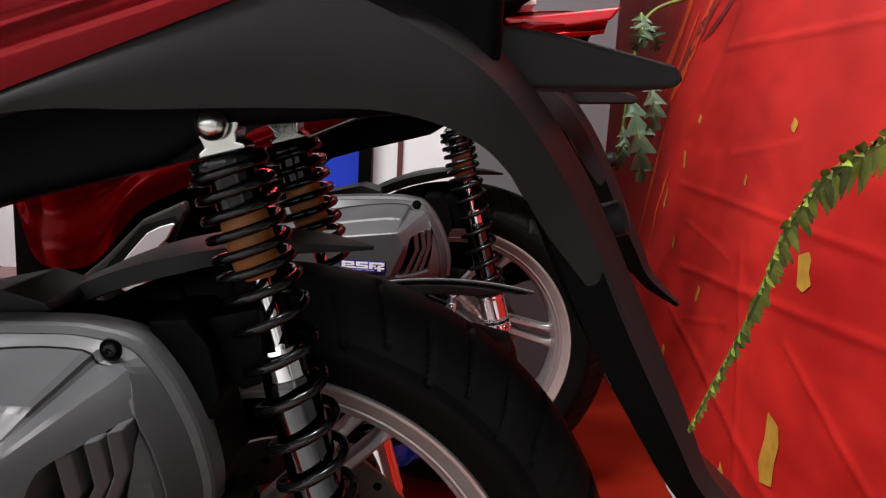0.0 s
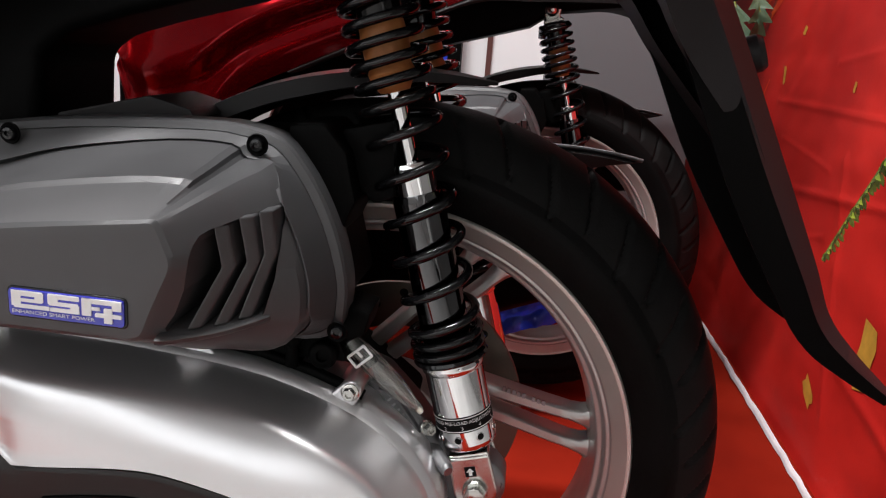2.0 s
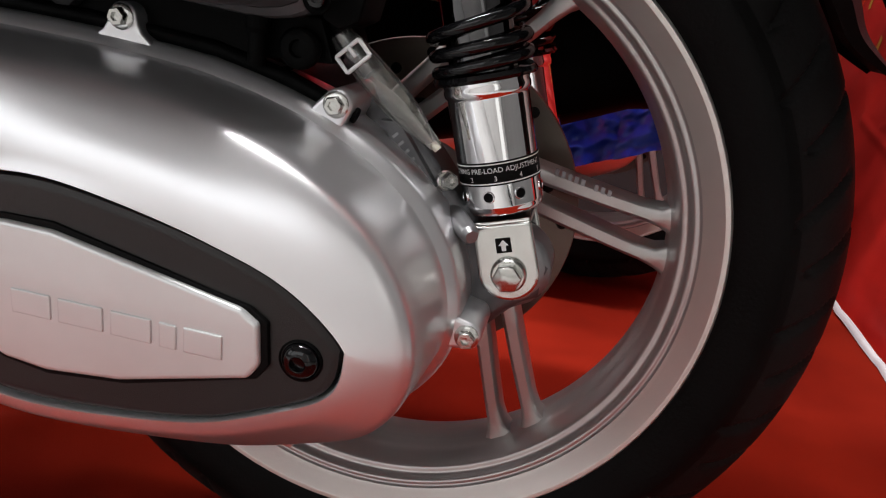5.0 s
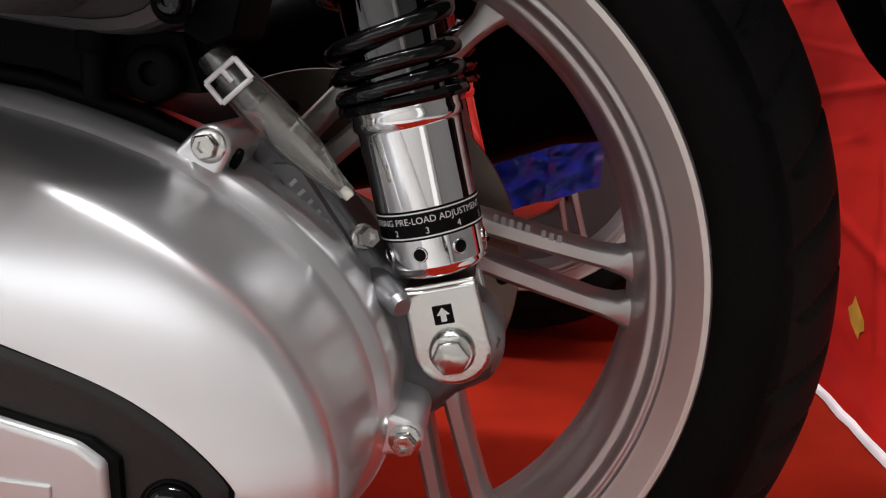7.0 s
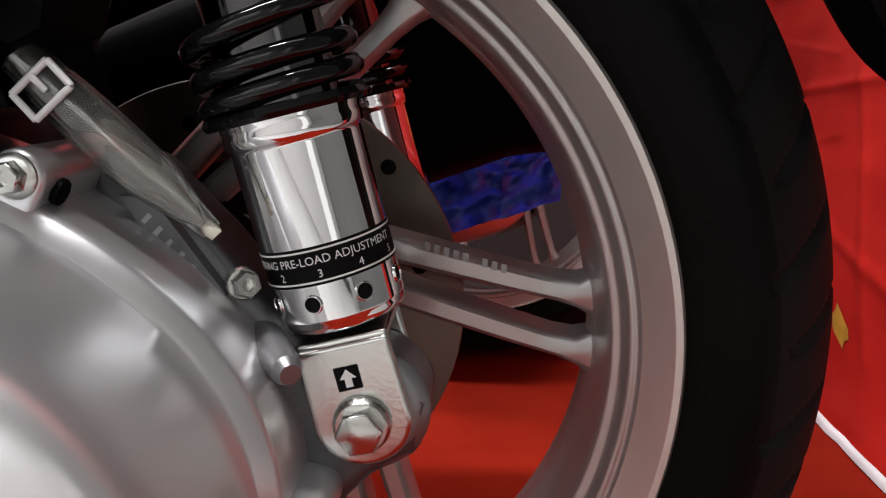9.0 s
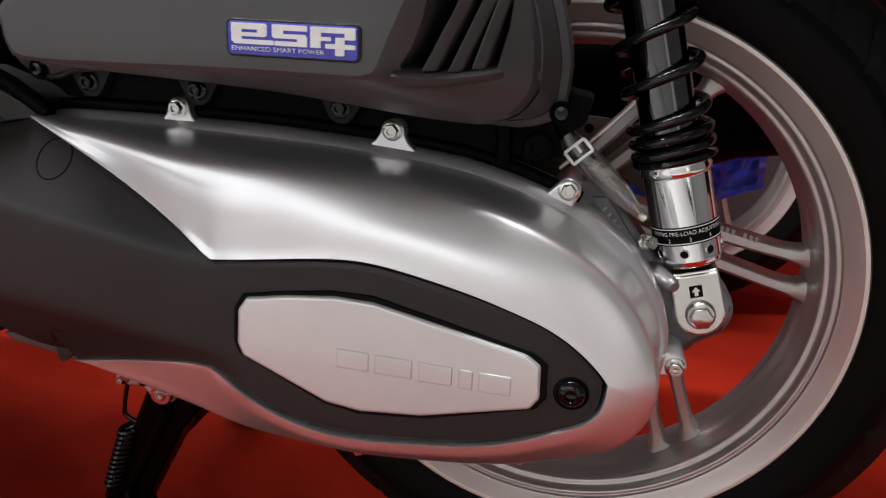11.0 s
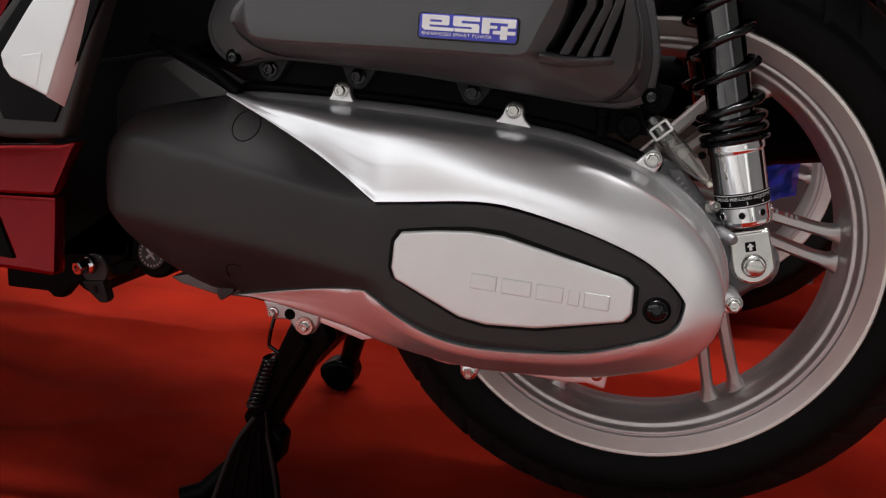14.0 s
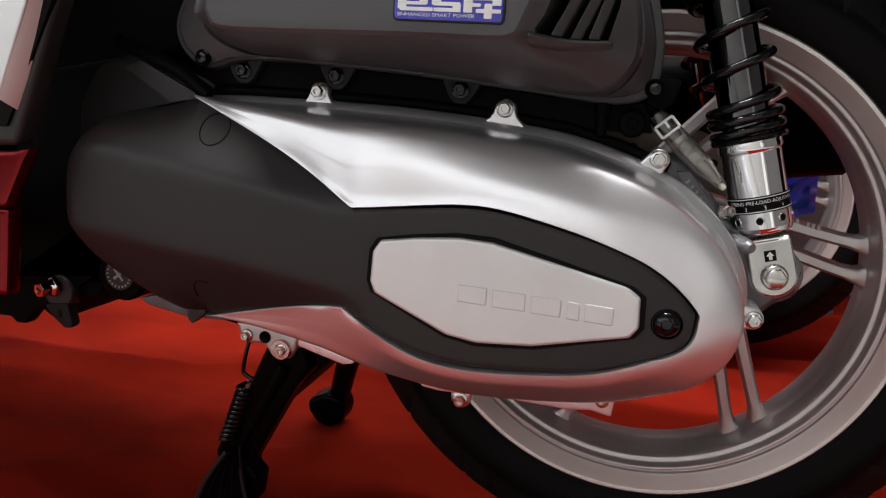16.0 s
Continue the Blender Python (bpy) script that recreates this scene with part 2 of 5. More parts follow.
def hexhead(at, r, h, bm=None, flange=1.35, axis=(0, -1, 0), socket=True):
    """A flanged hexagon bolt head with a dimple, pointing along the axis."""
    q = Vector((0, 0, 1)).rotation_difference(Vector(axis))
    o = Vector(at)
    bm = lathe([(0, 0), (r * flange, 0), (r * flange, h * 0.16), (r * 1.05, h * 0.34), (0, h * 0.34)], 20, o, axis, False, bm)
    loops = []
    for rr, hh in ((r, h * 0.3), (r, h * 0.88), (r * 0.86, h), (r * 0.5, h), (r * 0.45, h * 0.72), (0.0001, h * 0.7)):
        loops.append([o + q @ Vector((rr * math.cos(math.pi / 3 * k + 0.2), rr * math.sin(math.pi / 3 * k + 0.2), hh)) for k in range(6)])
    if not socket:
        loops = loops[:3] + [[o + q @ Vector((0.0001 * math.cos(math.pi / 3 * k), 0.0001 * math.sin(math.pi / 3 * k), h * 1.03)) for k in range(6)]]
    return join(loft(loops), bm)


def panhead(at, r, h, bm=None, axis=(0, -1, 0)):
    """A round screw head with a cross recess."""
    o = Vector(at)
    bm = lathe([(0, 0), (r, 0), (r, h * 0.5), (r * 0.8, h * 0.9), (r * 0.4, h), (r * 0.36, h * 0.6), (0, h * 0.55)], 18, o, axis, False, bm)
    return bm


def mesh_text(body, size, extrude=0.0):
    cu = bpy.data.curves.new("text", "FONT")
    cu.body, cu.size, cu.extrude, cu.align_x, cu.resolution_u = body, size, extrude, "CENTER", 3
    ob = new("text", cu)
    me = bpy.data.meshes.new_from_object(ob.evaluated_get(bpy.context.evaluated_depsgraph_get()))
    bpy.data.objects.remove(ob)
    bpy.data.curves.remove(cu)
    bm = bmesh.new()
    bm.from_mesh(me)
    bpy.data.meshes.remove(me)
    return bm


def cut(ob, cutter_bm):
    """Takes the cutter's volume out of ob's mesh."""
    me = bpy.data.meshes.new("cutter")
    bmesh.ops.recalc_face_normals(cutter_bm, faces=cutter_bm.faces)
    cutter_bm.to_mesh(me)
    cutter_bm.free()
    knife = new("cutter", me)
    mod = ob.modifiers.new("cut", "BOOLEAN")
    mod.operation, mod.object, mod.solver = "DIFFERENCE", knife, "EXACT"
    done = bpy.data.meshes.new_from_object(ob.evaluated_get(bpy.context.evaluated_depsgraph_get()))
    ob.modifiers.remove(mod)
    old = ob.data
    ob.data = done
    bpy.data.meshes.remove(old)
    bpy.data.objects.remove(knife)
    bpy.data.meshes.remove(me)


# ---- setting ----
def sheet(name, nu, nv, place, mat, label, category):
    bm = bmesh.new()
    rows = [[bm.verts.new(place(i / nu, j / nv)) for i in range(nu + 1)] for j in range(nv + 1)]
    for a, b in zip(rows, rows[1:]):
        for i in range(nu):
            bm.faces.new((a[i], a[i + 1], b[i + 1], b[i]))
    return tagged(finish(name, bm, mat, 60), label, category, "", "structure")


def floor_place(u, v):
    x, y = -1.9 + 2.75 * u, -0.80 + 3.24 * v
    near = math.exp(-((x + 0.5) ** 2 + y * y) / 1.2)
    h = 0.015 * noise.noise(Vector((x * 3.2, y * 4.5, 0.3))) + 0.009 * noise.noise(Vector((x * 7, y * 10, 1.7))) + 0.0030 * noise.noise(Vector((x * 22, y * 30, 4.1)))
    for x0, y0, dx, dy in ((-0.6, 0.30, 0.9, 0.25), (-0.9, 0.05, 0.95, -0.2), (-0.7, -0.12, 0.8, 0.45), (-0.5, 0.48, 0.95, 0.1)):
        d = (x - x0) * -dy + (y - y0) * dx
        s = (x - x0) * dx + (y - y0) * dy
        h += 0.013 * math.exp(-(d / 0.022) ** 2) * math.exp(-(s / 0.45) ** 2)
    return Vector((x, y, -0.004 + near * h))


sheet("carpet", 420, 430, floor_place, CARPET, "red carpet with soft folds on the showroom floor", "carpet")


def wall_x(y, z):
    """The hanging red backdrop leans back a little and carries folds."""
    x = 0.607 + 0.075 * z
    x += 0.010 * noise.noise(Vector((y * 2.0, z * 1.3, 5.1))) + 0.004 * noise.noise(Vector((y * 5, z * 9, 2.2))) + 0.0016 * noise.noise(Vector((y * 12, z * 26, 7.2)))
    for y0, z0, y1, z1, a, w in ((1.08, 0.40, 0.1, 0.49, 0.006, 0.012), (1.2, 0.575, 0.1, 0.572, 0.005, 0.010), (1.05, 0.874, 0.2, 0.862, 0.005, 0.009),
                                 (1.1, 0.30, 0.2, 0.13, 0.006, 0.018), (0.75, 0.5, 0.55, 0.1, 0.004, 0.02), (1.0, 0.30, 0.75, 0.36, 0.003, 0.008), (0.9, 0.66, 0.6, 0.70, 0.003, 0.008), (0.5, 0.40, 0.2, 0.30, 0.004, 0.010), (1.1, 0.50, 0.8, 0.47, 0.003, 0.007)):
        dy, dz = y1 - y0, z1 - z0
        t = max(0, min(1, ((y - y0) * dy + (z - z0) * dz) / (dy * dy + dz * dz)))
        d = math.hypot(y - y0 - t * dy, z - z0 - t * dz)
        x -= 0.45 * a * math.exp(-(d / (0.6 * w)) ** 2)
    return x


def wall_place(u, v):
    y, z = 0.04 + 2.40 * u, -0.01 + 2.3 * v ** 1.4
    return Vector((wall_x(y, z), y, z))


wall_red = sheet("wall_red", 420, 420, wall_place, WALL, "glossy red printed backdrop with folds and gold flecks", "wall")


def plain_wall(name, x0, x1, y0, y1, z0, z1, mat, label, category="wall"):
    return tagged(finish(name, box(x0, x1, y0, y1, z0, z1, 0), mat), label, category, "", "structure")


# floor out of view; its pale tone is chosen to brighten the silver plate
plain_wall("floor_base", -3.3, 2.7, -3.1, 2.56, -0.08, -0.035, TILES, "unseen showroom floor around the carpet, kept pale to brighten reflections", "floor")
# unseen walls, left open where the added window lamps stand
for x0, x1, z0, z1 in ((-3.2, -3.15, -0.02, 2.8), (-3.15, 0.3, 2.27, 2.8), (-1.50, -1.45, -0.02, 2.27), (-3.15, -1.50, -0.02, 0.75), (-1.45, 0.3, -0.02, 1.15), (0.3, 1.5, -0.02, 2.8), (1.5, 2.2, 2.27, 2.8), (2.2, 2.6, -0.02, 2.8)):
    plain_wall("wall_front", x0, x1, -3.1, -3.0, z0, z1, WHITEWALL, "plain white wall round the assumed, unseen window openings")
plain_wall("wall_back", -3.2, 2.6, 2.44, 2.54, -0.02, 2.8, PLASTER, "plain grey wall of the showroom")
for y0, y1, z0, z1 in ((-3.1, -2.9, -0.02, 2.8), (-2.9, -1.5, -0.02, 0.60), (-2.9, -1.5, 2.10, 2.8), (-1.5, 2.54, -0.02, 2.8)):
    plain_wall("wall_left", -3.3, -3.2, y0, y1, z0, z1, PLASTER, "plain grey wall round an assumed, unseen window opening")
plain_wall("wall_right", 2.6, 2.7, -3.1, 2.54, -0.02, 2.8, PLASTER, "plain grey wall of the showroom")
plain_wall("backdrop_frame", 0.82, 0.88, 0.04, 2.44, -0.02, 2.3, PLASTER, "plain board behind the red backdrop")
plain_wall("ceiling", -3.3, 2.7, -3.1, 2.54, 2.8, 2.9, CEIL, "plain pale ceiling", "ceiling")
plain_wall("partition", -1.9, 0.12, 1.20, 1.24, -0.004, 2.1, PANEL, "white panelled partition behind the scooters", "partition")
# same board; its weaker light is put in as a grey colour
plain_wall("partition", 0.12, 0.47, 1.203, 1.24, -0.004, 2.1, DIMPANEL, "right end of the white partition, greyed to cut its brightness", "partition")
plain_wall("trim", -0.016, -0.004, 1.194, 1.20, 0.0, 2.1, SEAM, "dark red-brown joint strip on the white panels", "trim")
plain_wall("trim", -0.103, -0.073, 1.165, 1.20, 0.0, 2.1, MATT, "black upright post on the white panels", "post")

# gold flecks printed on the backdrop
FLECKS = [(1.133, 0.725, 0.010, 0.020, 8), (0.637, 0.723, 0.012, 0.020, 20), (0.938, 0.371, 0.008, 0.034, 5), (0.475, 0.243, 0.028, 0.105, 0),
          (0.486, 0.517, 0.022, 0.06, -25), (1.294, 0.528, 0.01, 0.05, 10), (1.16, 0.44, 0.01, 0.03, 15),
          (0.62, 0.12, 0.03, 0.03, 30), (0.80, 0.62, 0.006, 0.02, 5), (1.2, 0.63, 0.009, 0.045, -20), (1.08, 0.20, 0.012, 0.03, 5),
          (0.18, 0.75, 0.02, 0.03, 40), (0.30, 0.95, 0.02, 0.03, 10), (0.8, 1.02, 0.015, 0.03, 0)]
for y, z, w, h, turn in FLECKS:
    w *= 1.9
    bm = bmesh.new()
    c, s = math.cos(radians(turn)), math.sin(radians(turn))
    shape = [(-0.5, -0.42), (0.1, -0.5), (0.5, -0.3), (0.42, 0.1), (0.5, 0.5), (-0.3, 0.44), (-0.5, 0.2), (-0.4, -0.1)]
    vs = []
    for a, b in shape:
        yy, zz = y + a * w * c - b * h * s, z + a * w * s + b * h * c
        vs.append(bm.verts.new((wall_x(yy, zz) - 0.0016, yy, zz)))
    bm.faces.new(vs)
    part("gold_fleck", bm, GOLD, wall_red)

# long brush strokes printed on the backdrop, orange and dark
STREAKS = [((1.20, 1.02), (1.33, 0.846), (1.46, 0.74), 0.020, 0), ((1.37, 1.03), (1.487, 0.883), (1.60, 0.80), 0.026, 0), ((1.43, 0.70), (1.475, 0.54), (1.53, 0.36), 0.016, 0), ((1.12, 1.03), (1.29, 0.905), (1.42, 0.80), 0.022, 1),
           ((1.40, 0.82), (1.47, 0.68), (1.50, 0.50), 0.014, 1), ((1.30, 0.98), (1.40, 0.85), (1.50, 0.78), 0.010, 0), ((1.30, 0.62), (1.36, 0.50), (1.40, 0.34), 0.008, 0), ((0.98, 1.04), (1.12, 0.95), (1.24, 0.90), 0.012, 1)]
for p0, p1, p2, w, dark in STREAKS:
    rows = []
    for p in spline([(0, *p0), (0, *p1), (0, *p2)], 14):
        u = len(rows) / 28
        half_w = w * (0.15 + math.sin(math.pi * u) ** 0.7) * (0.7 + 0.6 * noise.noise(Vector((p.y * 30, p.z * 30, w))))
        rows.append([(wall_x(p.y + t * half_w, p.z + 0.5 * t * half_w) - 0.0014, p.y + t * half_w, p.z + 0.5 * t * half_w) for t in (-1, -0.3, 0.3, 1)])
    part("printed_streak", loft(rows, False), DARKPRINT if dark else ORANGEPRINT, wall_red)

# white edge strip along the foot of the backdrop
bm = bmesh.new()
rows = []
for i in range(90):
    y = 0.03 + 2.33 * i / 89
    x = 0.588 + 0.006 * noise.noise(Vector((y * 3, 0, 3))) + 0.003 * noise.noise(Vector((y * 24, 0, 8))) - 0.02 * max(0, y - 1.0)
    w = 0.0036 + 0.0012 * noise.noise(Vector((y * 9, 4, 1)))
    z = 0.004 + 0.002 * noise.noise(Vector((y * 11, 2, 1)))
    rows.append([(x - w, y, 0.000), (x - w * 0.8, y, z + 0.002), (x, y, z + 0.005), (x + w, y, z + 0.006), (x + w, y, 0.0)])
tagged(finish("trim", loft(rows, False), TAPE, 60), "crumpled white edge tape along the foot of the backdrop", "trim", "", "structure")


# ---- scooter ----
scooter = tagged(new("scooter"), "red scooter with silver belt cover standing on its centre stand", "scooter", "parked scooters")


def sub(name, label="", at=(0, 0, 0)):
    ob = new(name)
    ob.parent = scooter
    if label:
        tagged(ob, label)
    return ob


# rear wheel, axle along y through (0, 0, AXLE)
AXLE, TYRE_R = 0.295, 0.294
YC = 0.012           # wheel centre plane
HUB = (0, YC, AXLE)
YAX = (0, -1, 0)     # lathe heights grow towards the viewer's side


def tyre_mesh():
    """Carcass turned from its section, with curved sipes pressed into the tread."""
    prof = []
    for i in range(41):
        a = -1 + 2 * i / 40
        y = 0.060 * a
        r = TYRE_R - 0.046 * abs(a) ** 2.2
        prof.append((r, y))
    side = [(0.2465, 0.0606), (0.2450, 0.0616), (0.2380, 0.0612), (0.2290, 0.0592), (0.2225, 0.0562), (0.2190, 0.0552), (0.2155, 0.0520), (0.210, 0.048)]
    prof = [(r, -y) for r, y in reversed(side)] + prof + side
    steps = 840
    bm = bmesh.new()
    rows = []
    for k in range(steps):
        ang = 2 * math.pi * k / steps
        loop = []
        for r, y in prof:
            if r > 0.2475:
                t = abs(y) / 0.060
                bend = 0.30 * t ** 1.6
                for off, lo, hi in ((0.0, 0.05, 0.86), (0.5, 0.42, 0.97)):
                    ph = ((ang - (bend if y < 0 else -bend * 0.4) + (0.0 if y < 0 else 0.12)) / (2 * math.pi / 22) + off) % 1.0
                    d = min(ph, 1 - ph) * (2 * math.pi / 22) * r
                    if lo < t < hi:
                        r -= 0.0052 * max(0.0, 1 - (d / 0.0036) ** 2)
            loop.append(Vector((r * math.cos(ang), YC - y, AXLE + r * math.sin(ang))))
        rows.append([bm.verts.new(p) for p in loop])
    m = len(prof)
    for k in range(steps):
        a, b = rows[k], rows[(k + 1) % steps]
        for j in range(m - 1):
            f = bm.faces.new((a[j], b[j], b[j + 1], a[j + 1]))
            f.material_index = 1 if 9 <= j < m - 10 else 0
    return bm


wheel = sub("rear_wheel", "silver cast rear wheel with paired spokes")
tyre = part("tyre", tyre_mesh(), RUBBER, wheel, "black rubber tyre with curved tread grooves", 50)
tyre.data.materials.append(TREAD)
# bright outer lip, both sides
for s in (1, -1):
    part("rim_lip", lathe([(0.2155, 0.049 * s), (0.2158, 0.0530 * s), (0.2142, 0.0548 * s), (0.2115, 0.0544 * s), (0.2010, 0.0452 * s), (0.1995, 0.0440 * s)], 128, HUB, YAX),
         LIP, wheel, "machined pale rim edge")
half = [(0.1995, 0.0440), (0.1986, 0.0426), (0.1976, 0.0419), (0.1960, 0.0421), (0.1946, 0.0414), (0.1938, 0.0396), (0.1931, 0.0366), (0.1918, 0.0349), (0.1898, 0.0343), (0.1882, 0.0336),
        (0.1872, 0.0318), (0.1864, 0.0288), (0.1855, 0.0230), (0.1846, 0.0160), (0.1832, 0.0110), (0.1820, 0.003)]
half = [(p.x, p.y) for p in spline([(r, h, 0) for r, h in half], 3)]
barrel = half + [(r, -h) for r, h in reversed(half)]
part("rim", lathe(barrel, 160, HUB, YAX), RIM, wheel, "", 50)
part("hub", lathe([(0.0, 0.05), (0.034, 0.05), (0.040, 0.046), (0.042, 0.03), (0.052, 0.022), (0.054, -0.02), (0.04, -0.05), (0, -0.05)], 48, HUB, YAX), RIM, wheel)


def spoke_mesh(theta, side):
    """One arm of a pair, swept from the hub to the rim, with a flared foot."""
    bm = bmesh.new()
    loops = []
    c, s = math.cos(theta), math.sin(theta)
    for k in range(15):
        u = k / 14
        r = 0.045 + 0.141 * u
        mid = 0.040 * (1 - u) ** 1.1 + 0.006              # pair leans, so the inner end lies ahead of the foot
        gap = side * (0.0088 + 0.0058 * u)
        off = mid + gap
        wid = 0.0056 + 0.0012 * (1 - u) + 0.006 * max(0.0, (u - 0.86) / 0.14) ** 2
        dep = 0.0105 - 0.002 * u
        px, pz = r, off
        sec = [(-wid, -dep), (-wid * 0.55, -dep - 0.003), (wid * 0.55, -dep - 0.003), (wid, -dep), (wid, dep), (-wid, dep)]
        loops.append([Vector((c * px - s * (pz + a), YC + b, AXLE + s * px + c * (pz + a))) for a, b in sec])
    loft(loops, True, True, True, bm)
    return bm


for k in range(6):
    for s in (1, -1):
        part("spoke", spoke_mesh(radians(2.0 + 60 * k), s), RIM, wheel)
# small marks along one spoke, too worn to read
for k in range(9):
    u = k / 8
    x, z = 0.103 + 0.036 * u, 0.3440 - 0.0088 * u
    if k != 5:
        part("spoke_mark", prism([(x - 0.0014, z - 0.0019), (x + 0.0012, z - 0.0024), (x + 0.0014, z + 0.0019), (x - 0.0012, z + 0.0024)], YC - 0.0140, YC - 0.0122, 0, 1), CAST, wheel)
# dark pocket where a pair meets the rim is open; brake disc on the far side
bm = bmesh.new()
lathe([(0.078, 0.0025), (0.121, 0.0025), (0.1215, 0.0015), (0.1215, -0.0015), (0.121, -0.0025), (0.078, -0.0025)], 96, (0, 0.052, AXLE), YAX, True, bm)
disc = part("brake_disc", bm, DISC, wheel, "drilled pale steel brake disc")
# solid black discs stand in for the dark of the drilled holes
for k in range(24):
    a = 2 * math.pi * k / 24
    r = (0.111, 0.100, 0.090)[k % 3]
    part("disc_hole", lathe([(0, 0.0031), (0.0036, 0.0031), (0.0042, 0.0026), (0.0042, -0.0031), (0, -0.0031)], 12, (r * math.cos(a), 0.052, AXLE + r * math.sin(a)), YAX), GROOVE, wheel)


# shock absorbers
def shock(y, name_label):
    grp = sub("shock_absorber", name_label)
    foot, head = Vector((0.089, y, 0.307)), Vector((-0.024, y - 0.004, 0.703))
    ax = (head - foot).normalized()
    q = Vector((0, 0, 1)).rotation_difference(ax)

    def at(s, r=0.0, ang=0.0):
        return foot + ax * s + q @ Vector((r * math.cos(ang), r * math.sin(ang), 0))

    def turn(name, prof, mat, label="", steps=40):
        return part(name, lathe(prof, steps, foot, ax), mat, grp, label)

    turn("damper_sleeve", [(0, 0.1), (0.0186, 0.1), (0.0186, 0.228), (0.0178, 0.232), (0.015, 0.2325)], DARKCHROME, "polished damper sleeve, darkened for the surroundings it mirrors")
    turn("damper", [(0, 0.22), (0.0158, 0.22), (0.0158, 0.252), (0.0148, 0.2545), (0.006, 0.255), (0, 0.255)], CHROME, "polished damper body")
    turn("rod", [(0, 0.25), (0.0060, 0.25), (0.0060, 0.36), (0, 0.36)], CHROME, "chromed piston rod", 24)
    turn("bump_stop", [(0.006, 0.3045), (0.0105, 0.3050), (0.0150, 0.3130), (0.0165, 0.3190), (0.0150, 0.3225), (0.0150, 0.3260), (0.0165, 0.3300), (0.0165, 0.344), (0.0155, 0.352), (0.006, 0.353)],
         ORANGE, "orange rubber bump stop")
    turn("top_cap", [(0, 0.352), (0.015, 0.352), (0.0165, 0.356), (0.0165, 0.380), (0.0255, 0.3825), (0.0262, 0.3875), (0.024, 0.3905), (0.012, 0.391), (0, 0.391)], GLOSS, "black spring seat")
    # spring with close coils at both ends
    pts, s, ang = [], 0.107, 0.4
    while s < 0.384:
        pitch = 0.0088 if s < 0.126 else (0.0088 + 0.0202 * min(1, (s - 0.126) / 0.012) if s < 0.262 else (0.029 - 0.0155 * min(1, (s - 0.262) / 0.05)))
        rad = 0.0248 + 0.0012 * math.sin(math.pi * (s - 0.107) / 0.277)
        pts.append(at(s, rad, ang))
        ang += 2 * math.pi / 26
        s += pitch / 26
    part("spring", tube(pts, 0.0036, 12), GLOSS, grp, "black lacquered coil spring")
    turn("spring_seat", [(0.019, 0.1045), (0.0275, 0.1045), (0.0285, 0.1062), (0.0275, 0.1085), (0.019, 0.109)], GLOSS)
    turn("adjuster_sleeve", [(0.012, 0.0335), (0.0200, 0.0335), (0.0213, 0.0342), (0.0218, 0.0360), (0.0218, 0.0372), (0.0222, 0.0378), (0.0222, 0.0960), (0.0226, 0.0968), (0.0236, 0.0978),
                             (0.0238, 0.1005), (0.0232, 0.1020), (0.0236, 0.1032), (0.0236, 0.1048), (0.0222, 0.1056), (0.019, 0.1058)], CHROME, "chromed preload sleeve", 64)
    if y < 0:
        turn("label_band", [(0.0220, 0.0505), (0.0224, 0.0505), (0.0224, 0.0632), (0.0220, 0.0632)], GROOVE, "black label band", 64)
        for s0 in (0.0514, 0.0617):
            turn("label_line", [(0.0223, s0), (0.02256, s0), (0.02256, s0 + 0.0006), (0.0223, s0 + 0.0006)], WHITE, "", 64)
        front = math.atan2(-1, 0.03)

        def wrap(body, size, s0, mid):
            bm = mesh_text(body, size)
            fit = min(1.0, 0.0585 / max(0.001, max(v.co.x for v in bm.verts) - min(v.co.x for v in bm.verts)))
            for v in bm.verts:
                v.co = at(s0 + v.co.y, 0.02262, mid + v.co.x * fit / 0.0226)
            return bm

        part("lettering", wrap("SPRING PRE-LOAD ADJUSTMENT", 0.0039, 0.0575, front + 0.06), WHITE, grp, "white words on the label band")
        for k, word in enumerate("2345"):
            part("lettering", wrap(word, 0.0038, 0.0530, front - 0.60 + 0.62 * k), WHITE, grp)
        for k in range(-3, 4):
            o = at(0.0445, 0.0219, front - 0.22 + 0.785 * k)
            nrm = (o - at(0.0445)).normalized()
            # black disc paints the dark inside of the opening
            hole = part("adjuster_hole", lathe([(0, 0.0005), (0.0026, 0.0005), (0.0027, 0.0002)], 20, o, nrm), GROOVE, grp)
            part("hole_rim", lathe([(0.0025, 0.0004), (0.0027, 0.0009), (0.0030, 0.0009), (0.0034, 0.0003), (0.0034, -0.0008)], 24, o, nrm), CHROME, hole, "rounded chromed rim")
    # lower fork: folded plate, boss, bolt
    xax, zax = q @ Vector((1, 0, 0)), ax

    def plate(w, lo, hi, y0, y1, rnd):
        out = [foot + xax * -w + zax * hi, foot + xax * w + zax * hi]
        for k in range(13):
            a = math.pi * k / 12
            out.append(foot + xax * (rnd * math.cos(a)) + zax * (lo - rnd * 0.95 * math.sin(a)))
        return prism([(p.x, p.z) for p in out], y0, y1, 0.0022, 3)

    side = -1 if y < 0 else 1
    a, b = sorted((y + side * 0.0200, y + side * 0.0160))
    part("fork_plate", plate(0.0160, 0.000, 0.0285, a, b, 0.0168), ZINC, grp, "bright zinc fork plate")
    a, b = sorted((y - side * 0.0185, y - side * 0.0145))
    part("fork_plate", plate(0.0160, 0.000, 0.0285, a, b, 0.0168), ZINC, grp)
    out = [foot + xax * u + zax * v for u, v in ((-0.0158, 0.0262), (0.0158, 0.0262), (0.0158, 0.0302), (-0.0158, 0.0302))]
